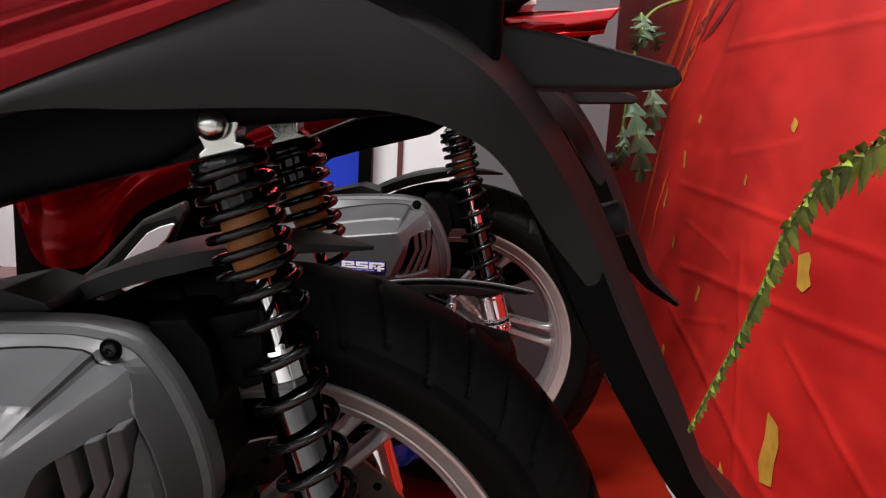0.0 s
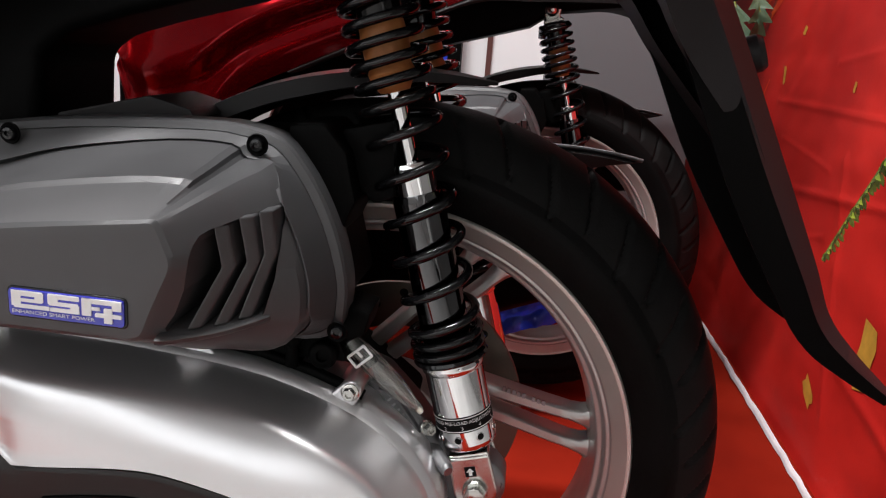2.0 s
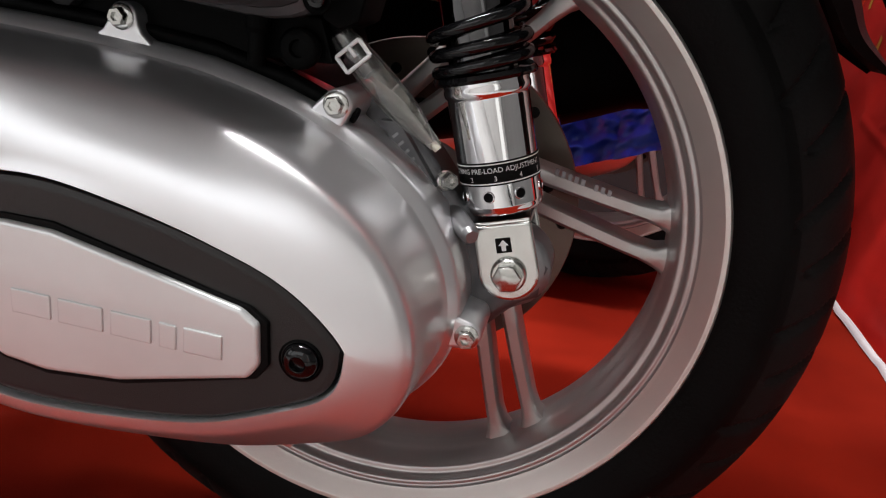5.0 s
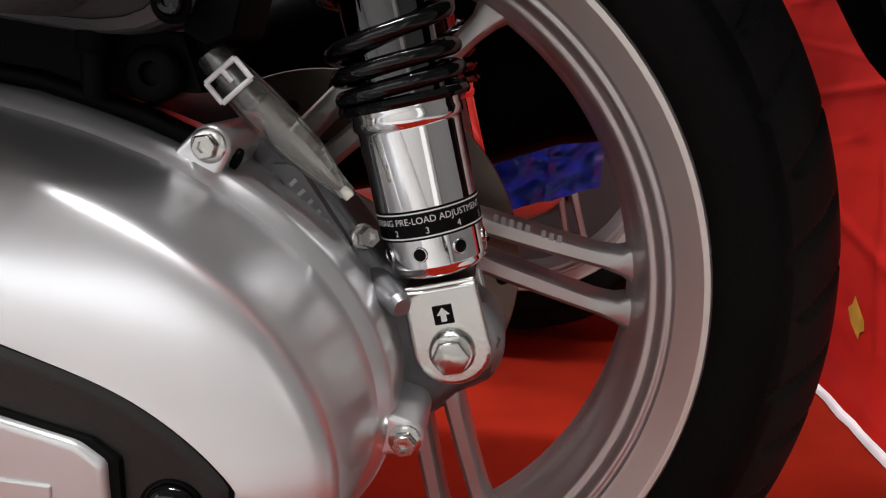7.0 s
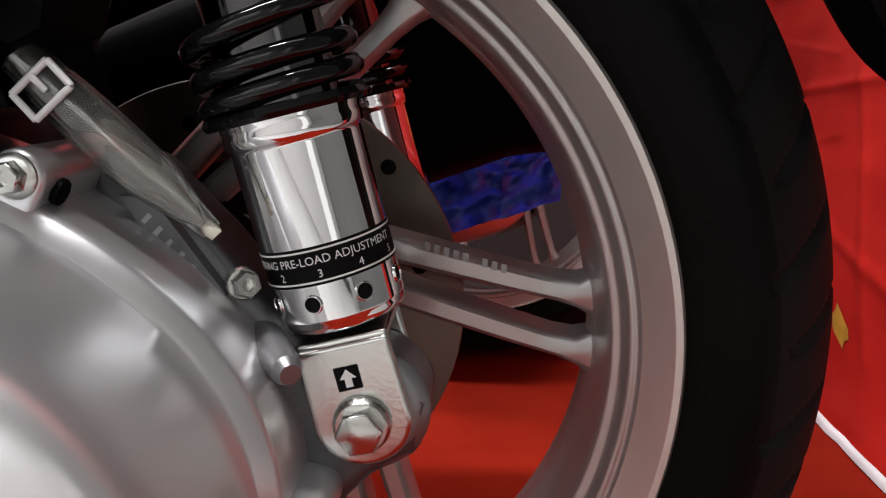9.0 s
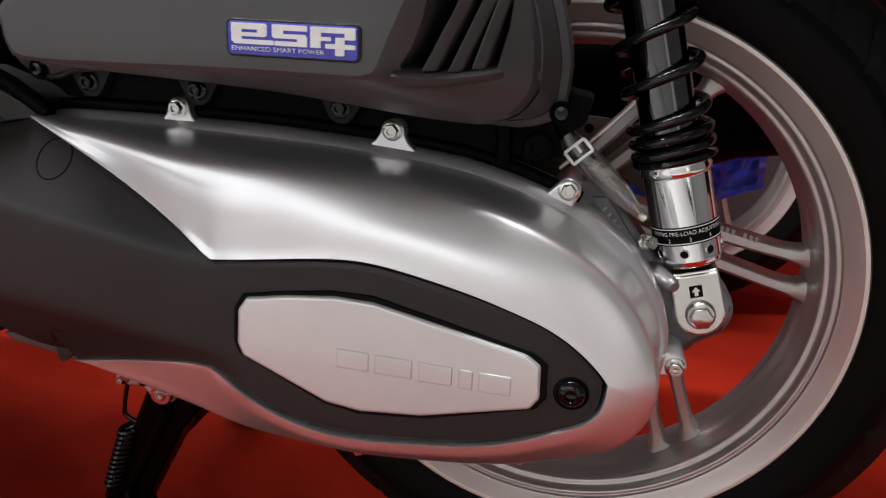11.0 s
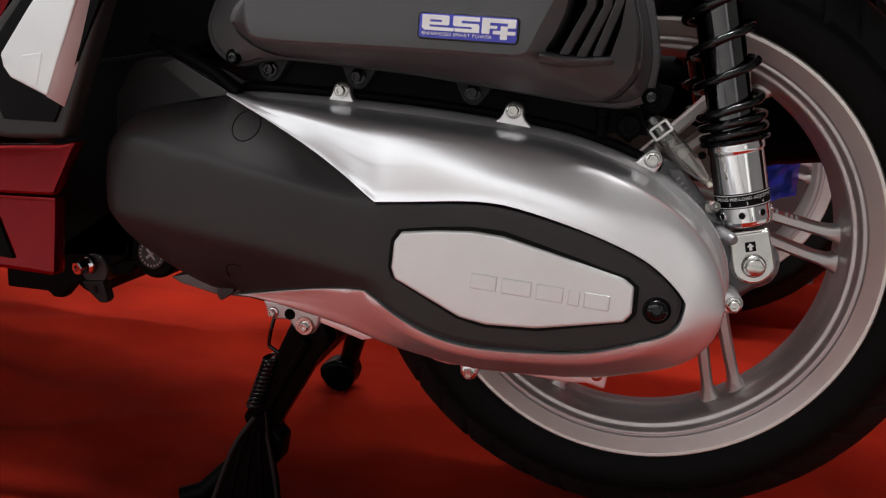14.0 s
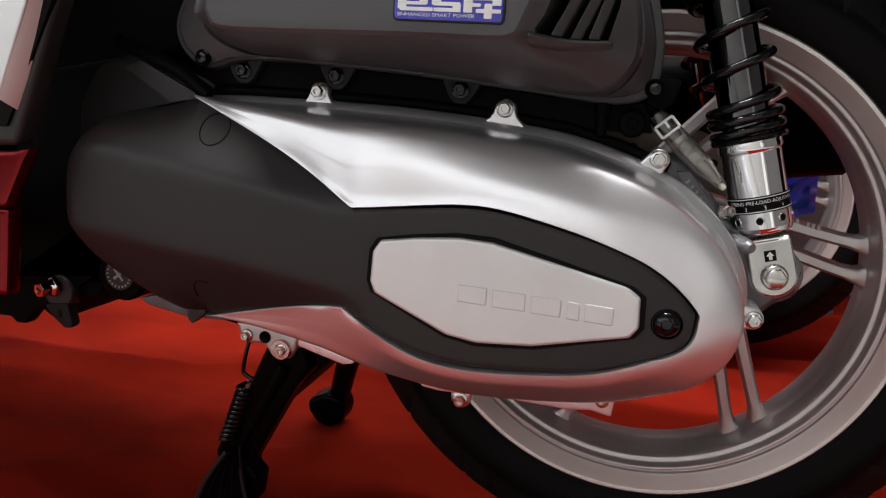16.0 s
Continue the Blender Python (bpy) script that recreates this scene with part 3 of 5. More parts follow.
    part("fork_bridge", prism([(p.x, p.z) for p in out], y - 0.0185, y + 0.0185, 0.0018, 3), ZINC, grp)
    part("boss", lathe([(0, 0.0135), (0.0165, 0.0135), (0.0215, 0.0115), (0.0225, 0.009), (0.0225, -0.0135), (0, -0.0135)], 40, foot, (0, -1, 0)), CAST, grp)
    part("bolt", hexhead(foot + Vector((0, side * 0.0205, 0)), 0.0082, 0.0095, None, 1.22, (0, side, 0), False), ZINC, grp, "flanged hexagon bolt")
    if y < 0:
        o = foot + zax * 0.0165 + Vector((-0.0005, -0.0203, 0))
        sq = [o + xax * u + zax * v for u, v in ((-0.0042, -0.0042), (0.0042, -0.0042), (0.0042, 0.0042), (-0.0042, 0.0042))]
        part("arrow_label", prism([(p.x, p.z) for p in sq], y - 0.0204, y - 0.0199, 0.0001, 1), GROOVE, grp, "black square label with a white arrow")
        arrow = [(-0.0012, -0.0030), (0.0012, -0.0030), (0.0012, 0.0000), (0.0028, 0.0000), (0.0, 0.0032), (-0.0028, 0.0), (-0.0012, 0.0)]
        ar = [o + xax * u + zax * v for u, v in arrow]
        part("arrow", prism([(p.x, p.z) for p in ar], y - 0.0207, y - 0.0203, 0, 1), WHITE, grp)
    # upper yoke
    yoke = [(-0.0165, 0.391), (0.0165, 0.391), (0.0165, 0.396), (0.0115, 0.3985), (0.0125, 0.404)]
    out = [foot + xax * u + zax * v for u, v in yoke]
    for k in range(11):
        a = math.pi * k / 10
        out.append(foot + xax * (0.0185 * math.cos(a)) + zax * (0.413 + 0.0185 * math.sin(a)))
    out += [foot + xax * u + zax * v for u, v in ((-0.0125, 0.404), (-0.0115, 0.3985), (-0.0165, 0.396))]
    part("yoke", prism([(p.x, p.z) for p in out], y - 0.012, y + 0.012, 0.003, 3), ZINC, grp, "bright cast top eye")
    part("top_bolt", lathe([(0, 0.010), (0.005, 0.0094), (0.0085, 0.0072), (0.0098, 0.0035), (0.0108, 0.0028), (0.0108, 0), (0, 0)], 32, head + Vector((0, side * 0.012, 0)), (0, side, 0)),
         ZINC, grp, "domed chrome cap nut")
    return grp


shock(-0.090, "chrome and black rear shock absorber")
shock(0.098, "far rear shock absorber with black spring")

# belt cover: silver shell round a dark inset panel
A = [(-0.374, 0.4145), (-0.353, 0.4160), (-0.300, 0.4165), (-0.235, 0.4160), (-0.190, 0.4145), (-0.130, 0.4105), (-0.075, 0.4045), (-0.035, 0.394),
     (0.002, 0.380), (0.034, 0.358), (0.056, 0.332), (0.067, 0.305), (0.069, 0.278), (0.060, 0.252), (0.038, 0.227), (0.010, 0.2125),
     (-0.025, 0.2010), (-0.070, 0.1955), (-0.127, 0.1925), (-0.165, 0.196), (-0.200, 0.2050), (-0.245, 0.2165), (-0.310, 0.2245), (-0.369, 0.2285)]
B = [(-0.373, 0.412, -0.141), (-0.3445, 0.401, -0.155), (-0.2755, 0.3736, -0.185), (-0.217, 0.342, -0.208), (-0.178, 0.347, -0.210), (-0.129, 0.353, -0.210),
     (-0.094, 0.349, -0.210), (-0.054, 0.340, -0.210), (-0.028, 0.332, -0.210), (-0.005, 0.323, -0.209), (0.0133, 0.3105, -0.208), (0.0250, 0.2990, -0.207),
     (0.0293, 0.2930, -0.206), (0.0275, 0.2745, -0.206), (0.0152, 0.2635, -0.206), (-0.008, 0.254, -0.206), (-0.037, 0.243, -0.207), (-0.080, 0.2365, -0.208),
     (-0.122, 0.2330, -0.208), (-0.152, 0.2352, -0.208), (-0.181, 0.2440, -0.207), (-0.2230, 0.2660, -0.204), (-0.268, 0.2580, -0.190), (-0.362, 0.229, -0.146)]


def eased(pts, rounds, fixed=()):
    """Evens out a row of points, but for its ends and the fixed ones."""
    for _ in range(rounds):
        pts = [p if i in (0, len(pts) - 1) or i in fixed else pts[i - 1] * 0.25 + p * 0.5 + pts[i + 1] * 0.25 for i, p in enumerate(pts)]
    return pts


cover = sub("belt_cover", "silver belt cover with dark inset panel")
sa = eased(spline([(x, -0.137, z) for x, z in A], 6), 10)
# the lip of the shell turns sharply at the two waists of the panel and at its rear end
sb = []
for lo, hi in ((0, 3), (3, 12), (12, 21), (21, 23)):
    sb = sb[:-1] + spline([(x, y, z) for x, z, y in B[lo:hi + 1]], 6)
sb = eased(sb, 8, (17, 18, 19, 71, 72, 73, 125, 126, 127))


def knee(d, soft=0.004):
    """Zero below the crease, straight above it, rounded between."""
    return 0.5 * (d + math.sqrt(d * d + soft * soft))


def panel_y(x, z):
    """The dark panel's face: flat round the badge, leaning back in three facets over the drive."""
    y = -0.2112 + 0.05 * knee(x + 0.03) + 0.10 * knee(-0.24 - x, 0.03)
    fade = max(0.0, min(1.0, (-0.200 - x) / 0.04))
    y += 0.70 * fade * knee(z - (0.339 - 0.14 * (x + 0.223)))
    y += 0.70 * fade * knee(0.278 - 0.083 * (x + 0.226) - z)
    return y


panel_edge = [Vector((p.x, panel_y(p.x, p.z), p.z)) for p in sb]
# the shell's lip stands a little proud of the panel
sb = [p - Vector((0, 0.0012, 0)) for p in panel_edge]
rows = []
for y in (-0.085, -0.1335):
    rows.append([Vector((p.x, y, p.z)) for p in sa])
# narrow flange along the joint, then the swelling shell
step_in = []
for a, b in zip(sa, sb):
    d = Vector((b.x - a.x, 0, b.z - a.z))
    step_in.append(a + d * min(0.0056 / max(d.length, 0.001), 0.3))
rows.append([Vector((p.x, -0.1375, p.z)) for p in (a.lerp(c, 0.25) for a, c in zip(sa, step_in))])
rows.append([Vector((c.x, -0.1405, c.z)) for c in step_in])
sa = [Vector((c.x, -0.1412, c.z)) for c in (c.lerp(b, 0.02) for c, b in zip(step_in, sb))]
# lean of the shell's face in degrees from the outer edge (0) to the panel (1), at stations round the shell
LEAN_AT = (0, 0.08, 0.16, 0.24, 0.32, 0.40, 0.50, 0.60, 0.72, 0.85, 0.94, 1.0)
LEAN = ((0, (86, 84, 44, 30, 28, 28, 28, 28, 28, 28, 16, 10)), (1, (84, 70, 46, 42, 42, 42, 42, 42, 40, 32, 14, 12)), (2, (86, 82, 72, 38, 15, 14, 13.5, 13, 12, 11, 13, 14)),
        (3, (86, 84, 24, 15, 12.5, 10, 7, 5, 4, 4, 13, 17)), (4, (86, 84, 36, 22, 16, 11, 7, 5, 4, 5, 13, 17)),
        (5, (86, 84, 54, 40, 34, 30, 26, 21, 14, 9, 14, 16)), (6, (86, 84, 52, 44, 40, 37, 33, 27, 17, 12, 14, 14)),
        (7, (86, 84, 44, 38, 35, 32, 29, 24, 17, 13, 11, 6)), (8, (86, 84, 41, 32, 28, 25, 22, 19, 16, 14, 11, 6)),
        (10, (86, 84, 46, 28, 21, 19, 17.5, 16, 15, 13.5, 11, 6)), (13, (86, 84, 46, 29, 22, 20, 18.5, 17, 15.5, 13.5, 11, 6)),
        (15, (86, 82, 62, 52, 50, 50, 50, 50, 44, 15, 8, 6)), (17, (86, 84, 62, 56, 54, 54, 54, 54, 50, 16, 9, 6)), (19.4, (86, 84, 60, 54, 52, 52, 52, 52, 48, 17, 9, 6)),
        (20.6, (86, 84, 28, 17, 15, 15, 15, 15, 15, 14, 9, 8)), (23, (86, 84, 26, 16, 14, 14, 14, 14, 14, 14, 10, 8)))


def lean(s, g):
    k = max(i for i in range(len(LEAN)) if LEAN[i][0] <= s)
    lo, hi = LEAN[k], LEAN[min(k + 1, len(LEAN) - 1)]
    t = (s - lo[0]) / max(hi[0] - lo[0], 1e-6)
    t = t * t * (3 - 2 * t)
    return np.interp(g, LEAN_AT, lo[1]) * (1 - t) + np.interp(g, LEAN_AT, hi[1]) * t


K = 44
columns = []
for i, (a, b) in enumerate(zip(sa, sb)):
    wide, deep = math.hypot(b.x - a.x, b.z - a.z), a.y - b.y
    angs = [lean(i / 6, (k + 0.5) / K) for k in range(K)]
    steep = [max(0.0, min(1.0, (n - 58) / 14)) for n in angs]
    tans = [math.tan(radians(n)) * wide / K for n in angs]
    low = sum(t * (1 - f) for t, f in zip(tans, steep))
    high = sum(t * f for t, f in zip(tans, steep))
    gain = max(0.1, (deep - low) / max(high, 1e-6))
    rise = [0.0]
    for t, f in zip(tans, steep):
        rise.append(rise[-1] + t * (1 - f) + t * f * gain)
    columns.append([Vector((a.x + (b.x - a.x) * k / K, a.y - rise[k] * deep / max(rise[-1], 1e-6), a.z + (b.z - a.z) * k / K)) for k in range(K + 1)])
# the facets of the shell run softly into one another away from the panel's corners
for k in range(K + 1):
    depth = eased([col[k].y for col in columns], int(26 * min(1.0, 1.6 * (1 - k / K))))
    rows.append([Vector((col[k].x, y, col[k].z)) for col, y in zip(columns, depth)])
# the lip rolls in to the groove
rows.append([p + Vector((0, 0.0012, 0)) + (p - rows[-2][i]).normalized() * 0.0007 for i, p in enumerate(rows[-1])])
rows.append([p + Vector((0, 0.045, 0)) for p in rows[-1]])
centre = Vector((-0.12, 0, 0.29))
part("shell", loft(rows, False), SILVER, cover, "silver painted shell", 48)

# dark panel that fills the shell and runs forward over the drive
LEFT = [(-0.365, 0.227), (-0.394, 0.2215), (-0.4257, 0.229), (-0.461, 0.246), (-0.487, 0.266), (-0.502, 0.297), (-0.504, 0.331), (-0.499, 0.366), (-0.477, 0.390), (-0.450, 0.401), (-0.410, 0.408)]
inner = []
for p in panel_edge:
    d = Vector((centre.x - p.x, 0, centre.z - p.z))
    inner.append(p + d.normalized() * 0.0030 + Vector((0, 0.0010, 0)))
left = spline([(x, -0.128, z) for x, z in LEFT], 5)[1:]
ring = [(p, 0) for p in inner] + [(p, 1) for p in left]


def spine(p):
    x = max(-0.41, min(-0.03, p.x))
    return Vector((x, 0, 0.318 - 0.04 * max(0, (x + 0.25)) / 0.22))


rows = [[p + Vector((0, 0.050, 0)) for p, _ in ring]]
for k in range(31):
    u = (k / 30) ** 1.25
    loop = []
    for p, free in ring:
        c = spine(p)
        x, z = p.x + (c.x - p.x) * u * 0.985, p.z + (c.z - p.z) * u * 0.985
        drop = (p.y - panel_y(p.x, p.z)) * max(0.0, 1 - u / 0.42) ** 2.6 if free else 0.0012 * max(0.0, 1 - u / 0.05)
        loop.append(Vector((x, panel_y(x, z) + drop, z)))
    rows.append(loop)
panel = part("panel", loft(rows, True, False, True), COVER, cover, "dark grey matt inset panel", 40)

# raised silver badge plate in its recess; the groove's shade is a raised black border
BADGE = [(-0.1975, 0.313), (-0.192, 0.3215), (-0.165, 0.326), (-0.135, 0.3290), (-0.111, 0.3280), (-0.065, 0.3180), (-0.018, 0.3075), (-0.0095, 0.3015),
         (-0.0085, 0.281), (-0.0140, 0.2735), (-0.079, 0.2585), (-0.118, 0.2555), (-0.140, 0.2585), (-0.195, 0.2825), (-0.1985, 0.291)]
bc = Vector((-0.105, 0.293))
grow = []
for x, z in BADGE:
    d = (Vector((x, z)) - bc).normalized()
    grow.append((x + d.x * 0.0035, z + d.y * 0.0035))
part("badge_groove_shade", prism(grow, -0.2126, -0.205, 0.0012, 2), GROOVE, cover)
part("badge_plate", prism(BADGE, -0.2155, -0.208, 0.0026, 3), PLATE, cover, "silver plate with raised marks")
# raised plain marks where the maker's name stands
for x0, x1 in ((-0.1330, -0.1125), (-0.1085, -0.0855), (-0.0815, -0.0610), (-0.0570, -0.0485), (-0.0450, -0.0260)):
    z0, z1 = 0.2843 - 0.033 * (x0 + 0.132), 0.2965 - 0.033 * (x0 + 0.132)
    part("raised_mark", prism([(x0, z0), (x1, z0 - 0.0006), (x1, z1 - 0.0006), (x0, z1)], -0.2165, -0.2150, 0.0011, 3), PLATE, cover)
bm = lathe([(0, -0.004), (0.0105, -0.004), (0.0105, 0.0005), (0.0095, 0.001), (0.0088, -0.0015), (0, -0.0015)], 32, (0.009, panel_y(0.009, 0.285), 0.285), YAX)
part("bolt_seat", bm, MATT, cover)
part("bolt", lathe([(0, -0.002), (0.0090, -0.002), (0.0090, 0.0008), (0.0080, 0.0028), (0.0060, 0.0042), (0.0040, 0.0048), (0.0035, 0.0044), (0.0032, 0.002), (0, 0.0018)], 32, (0.009, panel_y(0.009, 0.285), 0.285), YAX),
     GLOSS, cover, "black socket bolt")
for x, z, r, a0, a1 in ((-0.3455, 0.3885, 0.0125, 0, 360), (-0.352, 0.2535, 0.0125, 60, 200)):
    pts = [Vector((x + r * math.cos(radians(a)), 0, z + r * math.sin(radians(a)))) for a in [a0 + (a1 - a0) * k / 36 for k in range(37)]]
    for p in pts:
        p.y = panel_y(p.x, p.z) - 0.0001
    part("plug_line", tube(pts, 0.0005, 6), GROOVE, cover)
# upper front duct piece of the drive cover
part("duct", prism([(-0.4985, 0.356), (-0.495, 0.400), (-0.477, 0.4329), (-0.4645, 0.438), (-0.440, 0.4415), (-0.403, 0.4290), (-0.367, 0.4110), (-0.4062, 0.4045), (-0.4462, 0.395)], -0.146, -0.09, 0.004, 2), BLACK, cover)
# facet of the same duct, paler because the light on it is in the colour
part("duct_lit_facet", prism([(-0.4502, 0.4334), (-0.4319, 0.4393), (-0.3716, 0.4115), (-0.4045, 0.4055)], -0.1495, -0.140, 0.0025, 2), COVER, cover)
part("duct_seal", tube([(-0.455, -0.146, 0.455), (-0.4250, -0.150, 0.4445), (-0.392, -0.152, 0.4310), (-0.366, -0.152, 0.4140)], 0.0062, 8), MATT, cover)
# light gasket strip on top of the shell
part("gasket", tube([(x, -0.128, z + 0.004) for x, z in A[:9]], 0.0042, 8), MATT, cover)
# cast lugs and their bolts round the shell
for x, z, a in ((-0.276, 0.4230, 90), (-0.123, 0.4190, 88), (-0.006, 0.3900, 55), (0.074, 0.2785, -5), (-0.141, 0.1815, -90)):
    c, s = math.cos(radians(a)), math.sin(radians(a))
    out = []
    for k in range(13):
        t = -math.pi / 2 + math.pi * k / 12
        out.append((0.0075 * math.cos(t), 0.0080 * math.sin(t)))
    if z > 0.40:
        out += [(-0.003, 0.0088), (-0.007, 0.0112), (-0.011, 0.0160), (-0.015, 0.0230), (-0.015, -0.0230), (-0.011, -0.0160), (-0.007, -0.0112), (-0.003, -0.0088)]
    else:
        out += [(-0.004, 0.0086), (-0.010, 0.0096), (-0.016, 0.0125), (-0.016, -0.0125), (-0.010, -0.0096), (-0.004, -0.0086)]
    part("lug", prism([(x + c * u - s * v, z + s * u + c * v) for u, v in out], -0.138, -0.090, 0.0026, 4), SILVER, cover)
    part("bolt", hexhead((x, -0.1382, z), 0.0050, 0.0062), ZINC, cover, "small flanged steel bolt")
# cast rear arm between the shell and the shock
part("rear_arm", prism([(-0.010, 0.398), (0.012, 0.390), (0.036, 0.366), (0.056, 0.342), (0.070, 0.330), (0.098, 0.327), (0.112, 0.312), (0.108, 0.292), (0.092, 0.283), (0.080, 0.270),
                        (0.060, 0.262), (0.03, 0.30)], -0.103, -0.066, 0.006, 3), ARM, cover, "cast aluminium rear arm")
part("boss", lathe([(0, 0.008), (0.0035, 0.008), (0.0052, 0.005), (0.007, -0.02), (0, -0.02)], 20, (0.064, -0.118, 0.330), (0.5, -0.8, -0.1)), CAST, cover)
part("arm_bolt", hexhead((0.047, -0.104, 0.352), 0.0048, 0.010, None, 1.2, (0.5, -0.85, 0.2)), ZINC, cover)
# raised pad with cast-in marks that cannot be told
part("number_pad", prism([(0.0085, 0.3805), (0.0195, 0.3810), (0.0435, 0.3485), (0.0338, 0.3415)], -0.1085, -0.098, 0.0012, 2), ARM, cover, "dark cast pad with pale marks")
for (x0, z0), (x1, z1), n in (((0.0180, 0.3735), (0.0320, 0.3575), 5), ((0.0140, 0.3685), (0.0335, 0.3500), 7)):
    for k in range(n):
        x, z = x0 + (x1 - x0) * k / (n - 1), z0 + (z1 - z0) * k / (n - 1)
        c, s = math.cos(radians(-45)), math.sin(radians(-45))
        part("cast_mark", prism([(x + c * u - s * v, z + s * u + c * v) for u, v in ((-0.0008, -0.0018), (0.0008, -0.0018), (0.0008, 0.0018), (-0.0008, 0.0018))], -0.1089, -0.1080, 0, 1), CAST, cover)
part("lower_tab", prism([(-0.178, 0.196), (-0.175, 0.188), (-0.160, 0.1862), (-0.108, 0.1885), (-0.054, 0.1872), (-0.036, 0.1895), (-0.0197, 0.1865), (-0.018, 0.2040), (-0.035, 0.2055), (-0.09, 0.200), (-0.16, 0.200)], -0.139, -0.100, 0.002, 2),
     SILVER, cover, "cast lower edge of the case")
part("bolt", hexhead((-0.0278, -0.1395, 0.1990), 0.0040, 0.004), ZINC, cover)
part("front_foot", prism([(-0.369, 0.2275), (-0.31, 0.2125), (-0.245, 0.1960), (-0.236, 0.1980), (-0.234, 0.204), (-0.30, 0.222)], -0.138, -0.09, 0.0015, 2), SILVER, cover)
# near-black block; the shade behind the cover is in its colour
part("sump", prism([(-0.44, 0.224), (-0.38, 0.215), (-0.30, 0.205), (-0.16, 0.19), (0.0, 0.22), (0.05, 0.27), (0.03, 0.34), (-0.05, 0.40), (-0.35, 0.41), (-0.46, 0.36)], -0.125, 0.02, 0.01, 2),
     MATT, cover, "crankcase behind the cover, blackened for its shade")

part("case_edge", prism([(-0.452, 0.2260), (-0.4408, 0.2205), (-0.4231, 0.2180), (-0.4026, 0.2145), (-0.354, 0.2169), (-0.345, 0.224), (-0.40, 0.226), (-0.43, 0.232)], -0.126, -0.10, 0.0015, 2), ARM, cover, "dark cast edge of the case")
part("edge_clip", prism([(-0.398, 0.2300), (-0.378, 0.2300), (-0.380, 0.2220), (-0.3925, 0.2115), (-0.3965, 0.2150)], -0.1335, -0.122, 0.001, 2), COVER, cover)

# air cleaner
cleaner = sub("air_cleaner", "dark grey air cleaner box with vents")
L0 = [(-0.404, 0.470), (-0.394, 0.497), (-0.380, 0.524), (-0.362, 0.536), (-0.337, 0.5440), (-0.283, 0.5560), (-0.201, 0.5685), (-0.112, 0.5740), (-0.083, 0.5725), (-0.059, 0.5665), (-0.0425, 0.5490),
      (-0.030, 0.529), (-0.020, 0.5067), (-0.0125, 0.479), (-0.0110, 0.4596), (-0.016, 0.437), (-0.040, 0.4275), (-0.090, 0.4310), (-0.204, 0.4405), (-0.330, 0.4450), (-0.372, 0.4360), (-0.396, 0.448)]
L1 = [(-0.367, 0.470), (-0.3595, 0.4834), (-0.3433, 0.500), (-0.330, 0.510), (-0.306, 0.518), (-0.254, 0.532), (-0.204, 0.548), (-0.132, 0.561), (-0.088, 0.562), (-0.080, 0.5535), (-0.058, 0.5535),
      (-0.046, 0.533), (-0.036, 0.511), (-0.028, 0.485), (-0.0265, 0.465), (-0.030, 0.450), (-0.048, 0.4335), (-0.090, 0.4330), (-0.1886, 0.4420), (-0.300, 0.4470), (-0.332, 0.4505), (-0.355, 0.459)]
L3 = [(-0.3116, 0.474), (-0.3116, 0.4856), (-0.301, 0.493), (-0.290, 0.4985), (-0.267, 0.5046), (-0.2216, 0.5135), (-0.1776, 0.5212), (-0.120, 0.5285), (-0.100, 0.5310), (-0.0945, 0.5318), (-0.0905, 0.5300),
      (-0.086, 0.520), (-0.082, 0.508), (-0.087, 0.4936), (-0.0935, 0.478), (-0.099, 0.4644), (-0.104, 0.461), (-0.115, 0.4596), (-0.173, 0.459), (-0.260, 0.458), (-0.301, 0.459), (-0.309, 0.465)]
Y1 = [-0.163] * 9 + [-0.168, -0.176] + [-0.186] * 8 + [-0.182, -0.174, -0.166]
mid = Vector((-0.20, 0.49))


def toward(pts, d):
    out = []
    for x, z in pts:
        v = (mid - Vector((x, z)))
        v = Vector((v.x, v.y * 2.5)).normalized() * d
        out.append((x + v.x, z + v.y))
    return out


def mixed(p, q, t):
    return [(a[0] + (b[0] - a[0]) * t, a[1] + (b[1] - a[1]) * t) for a, b in zip(p, q)]


def ringed(pts, y):
    return spline([(x, y[i] if isinstance(y, list) else y, z) for i, (x, z) in enumerate(pts)], 3, True)


def deepened(t, bulge=0.0):
    """Depth of each point between the foot of the raised body and its face; the crown of the body bulges."""
    return [a + (-0.2500 - a) * t - (bulge if i < 9 else 0) for i, a in enumerate(Y1)]


def flanged(y, t):
    """The flange lies flat round the body, but rises to it along the rear edge."""
    return [y + (Y1[i] + 0.004 - y) * t * (1 if 11 <= i <= 14 else (0.5 if i in (10, 15) else 0)) for i in range(22)]


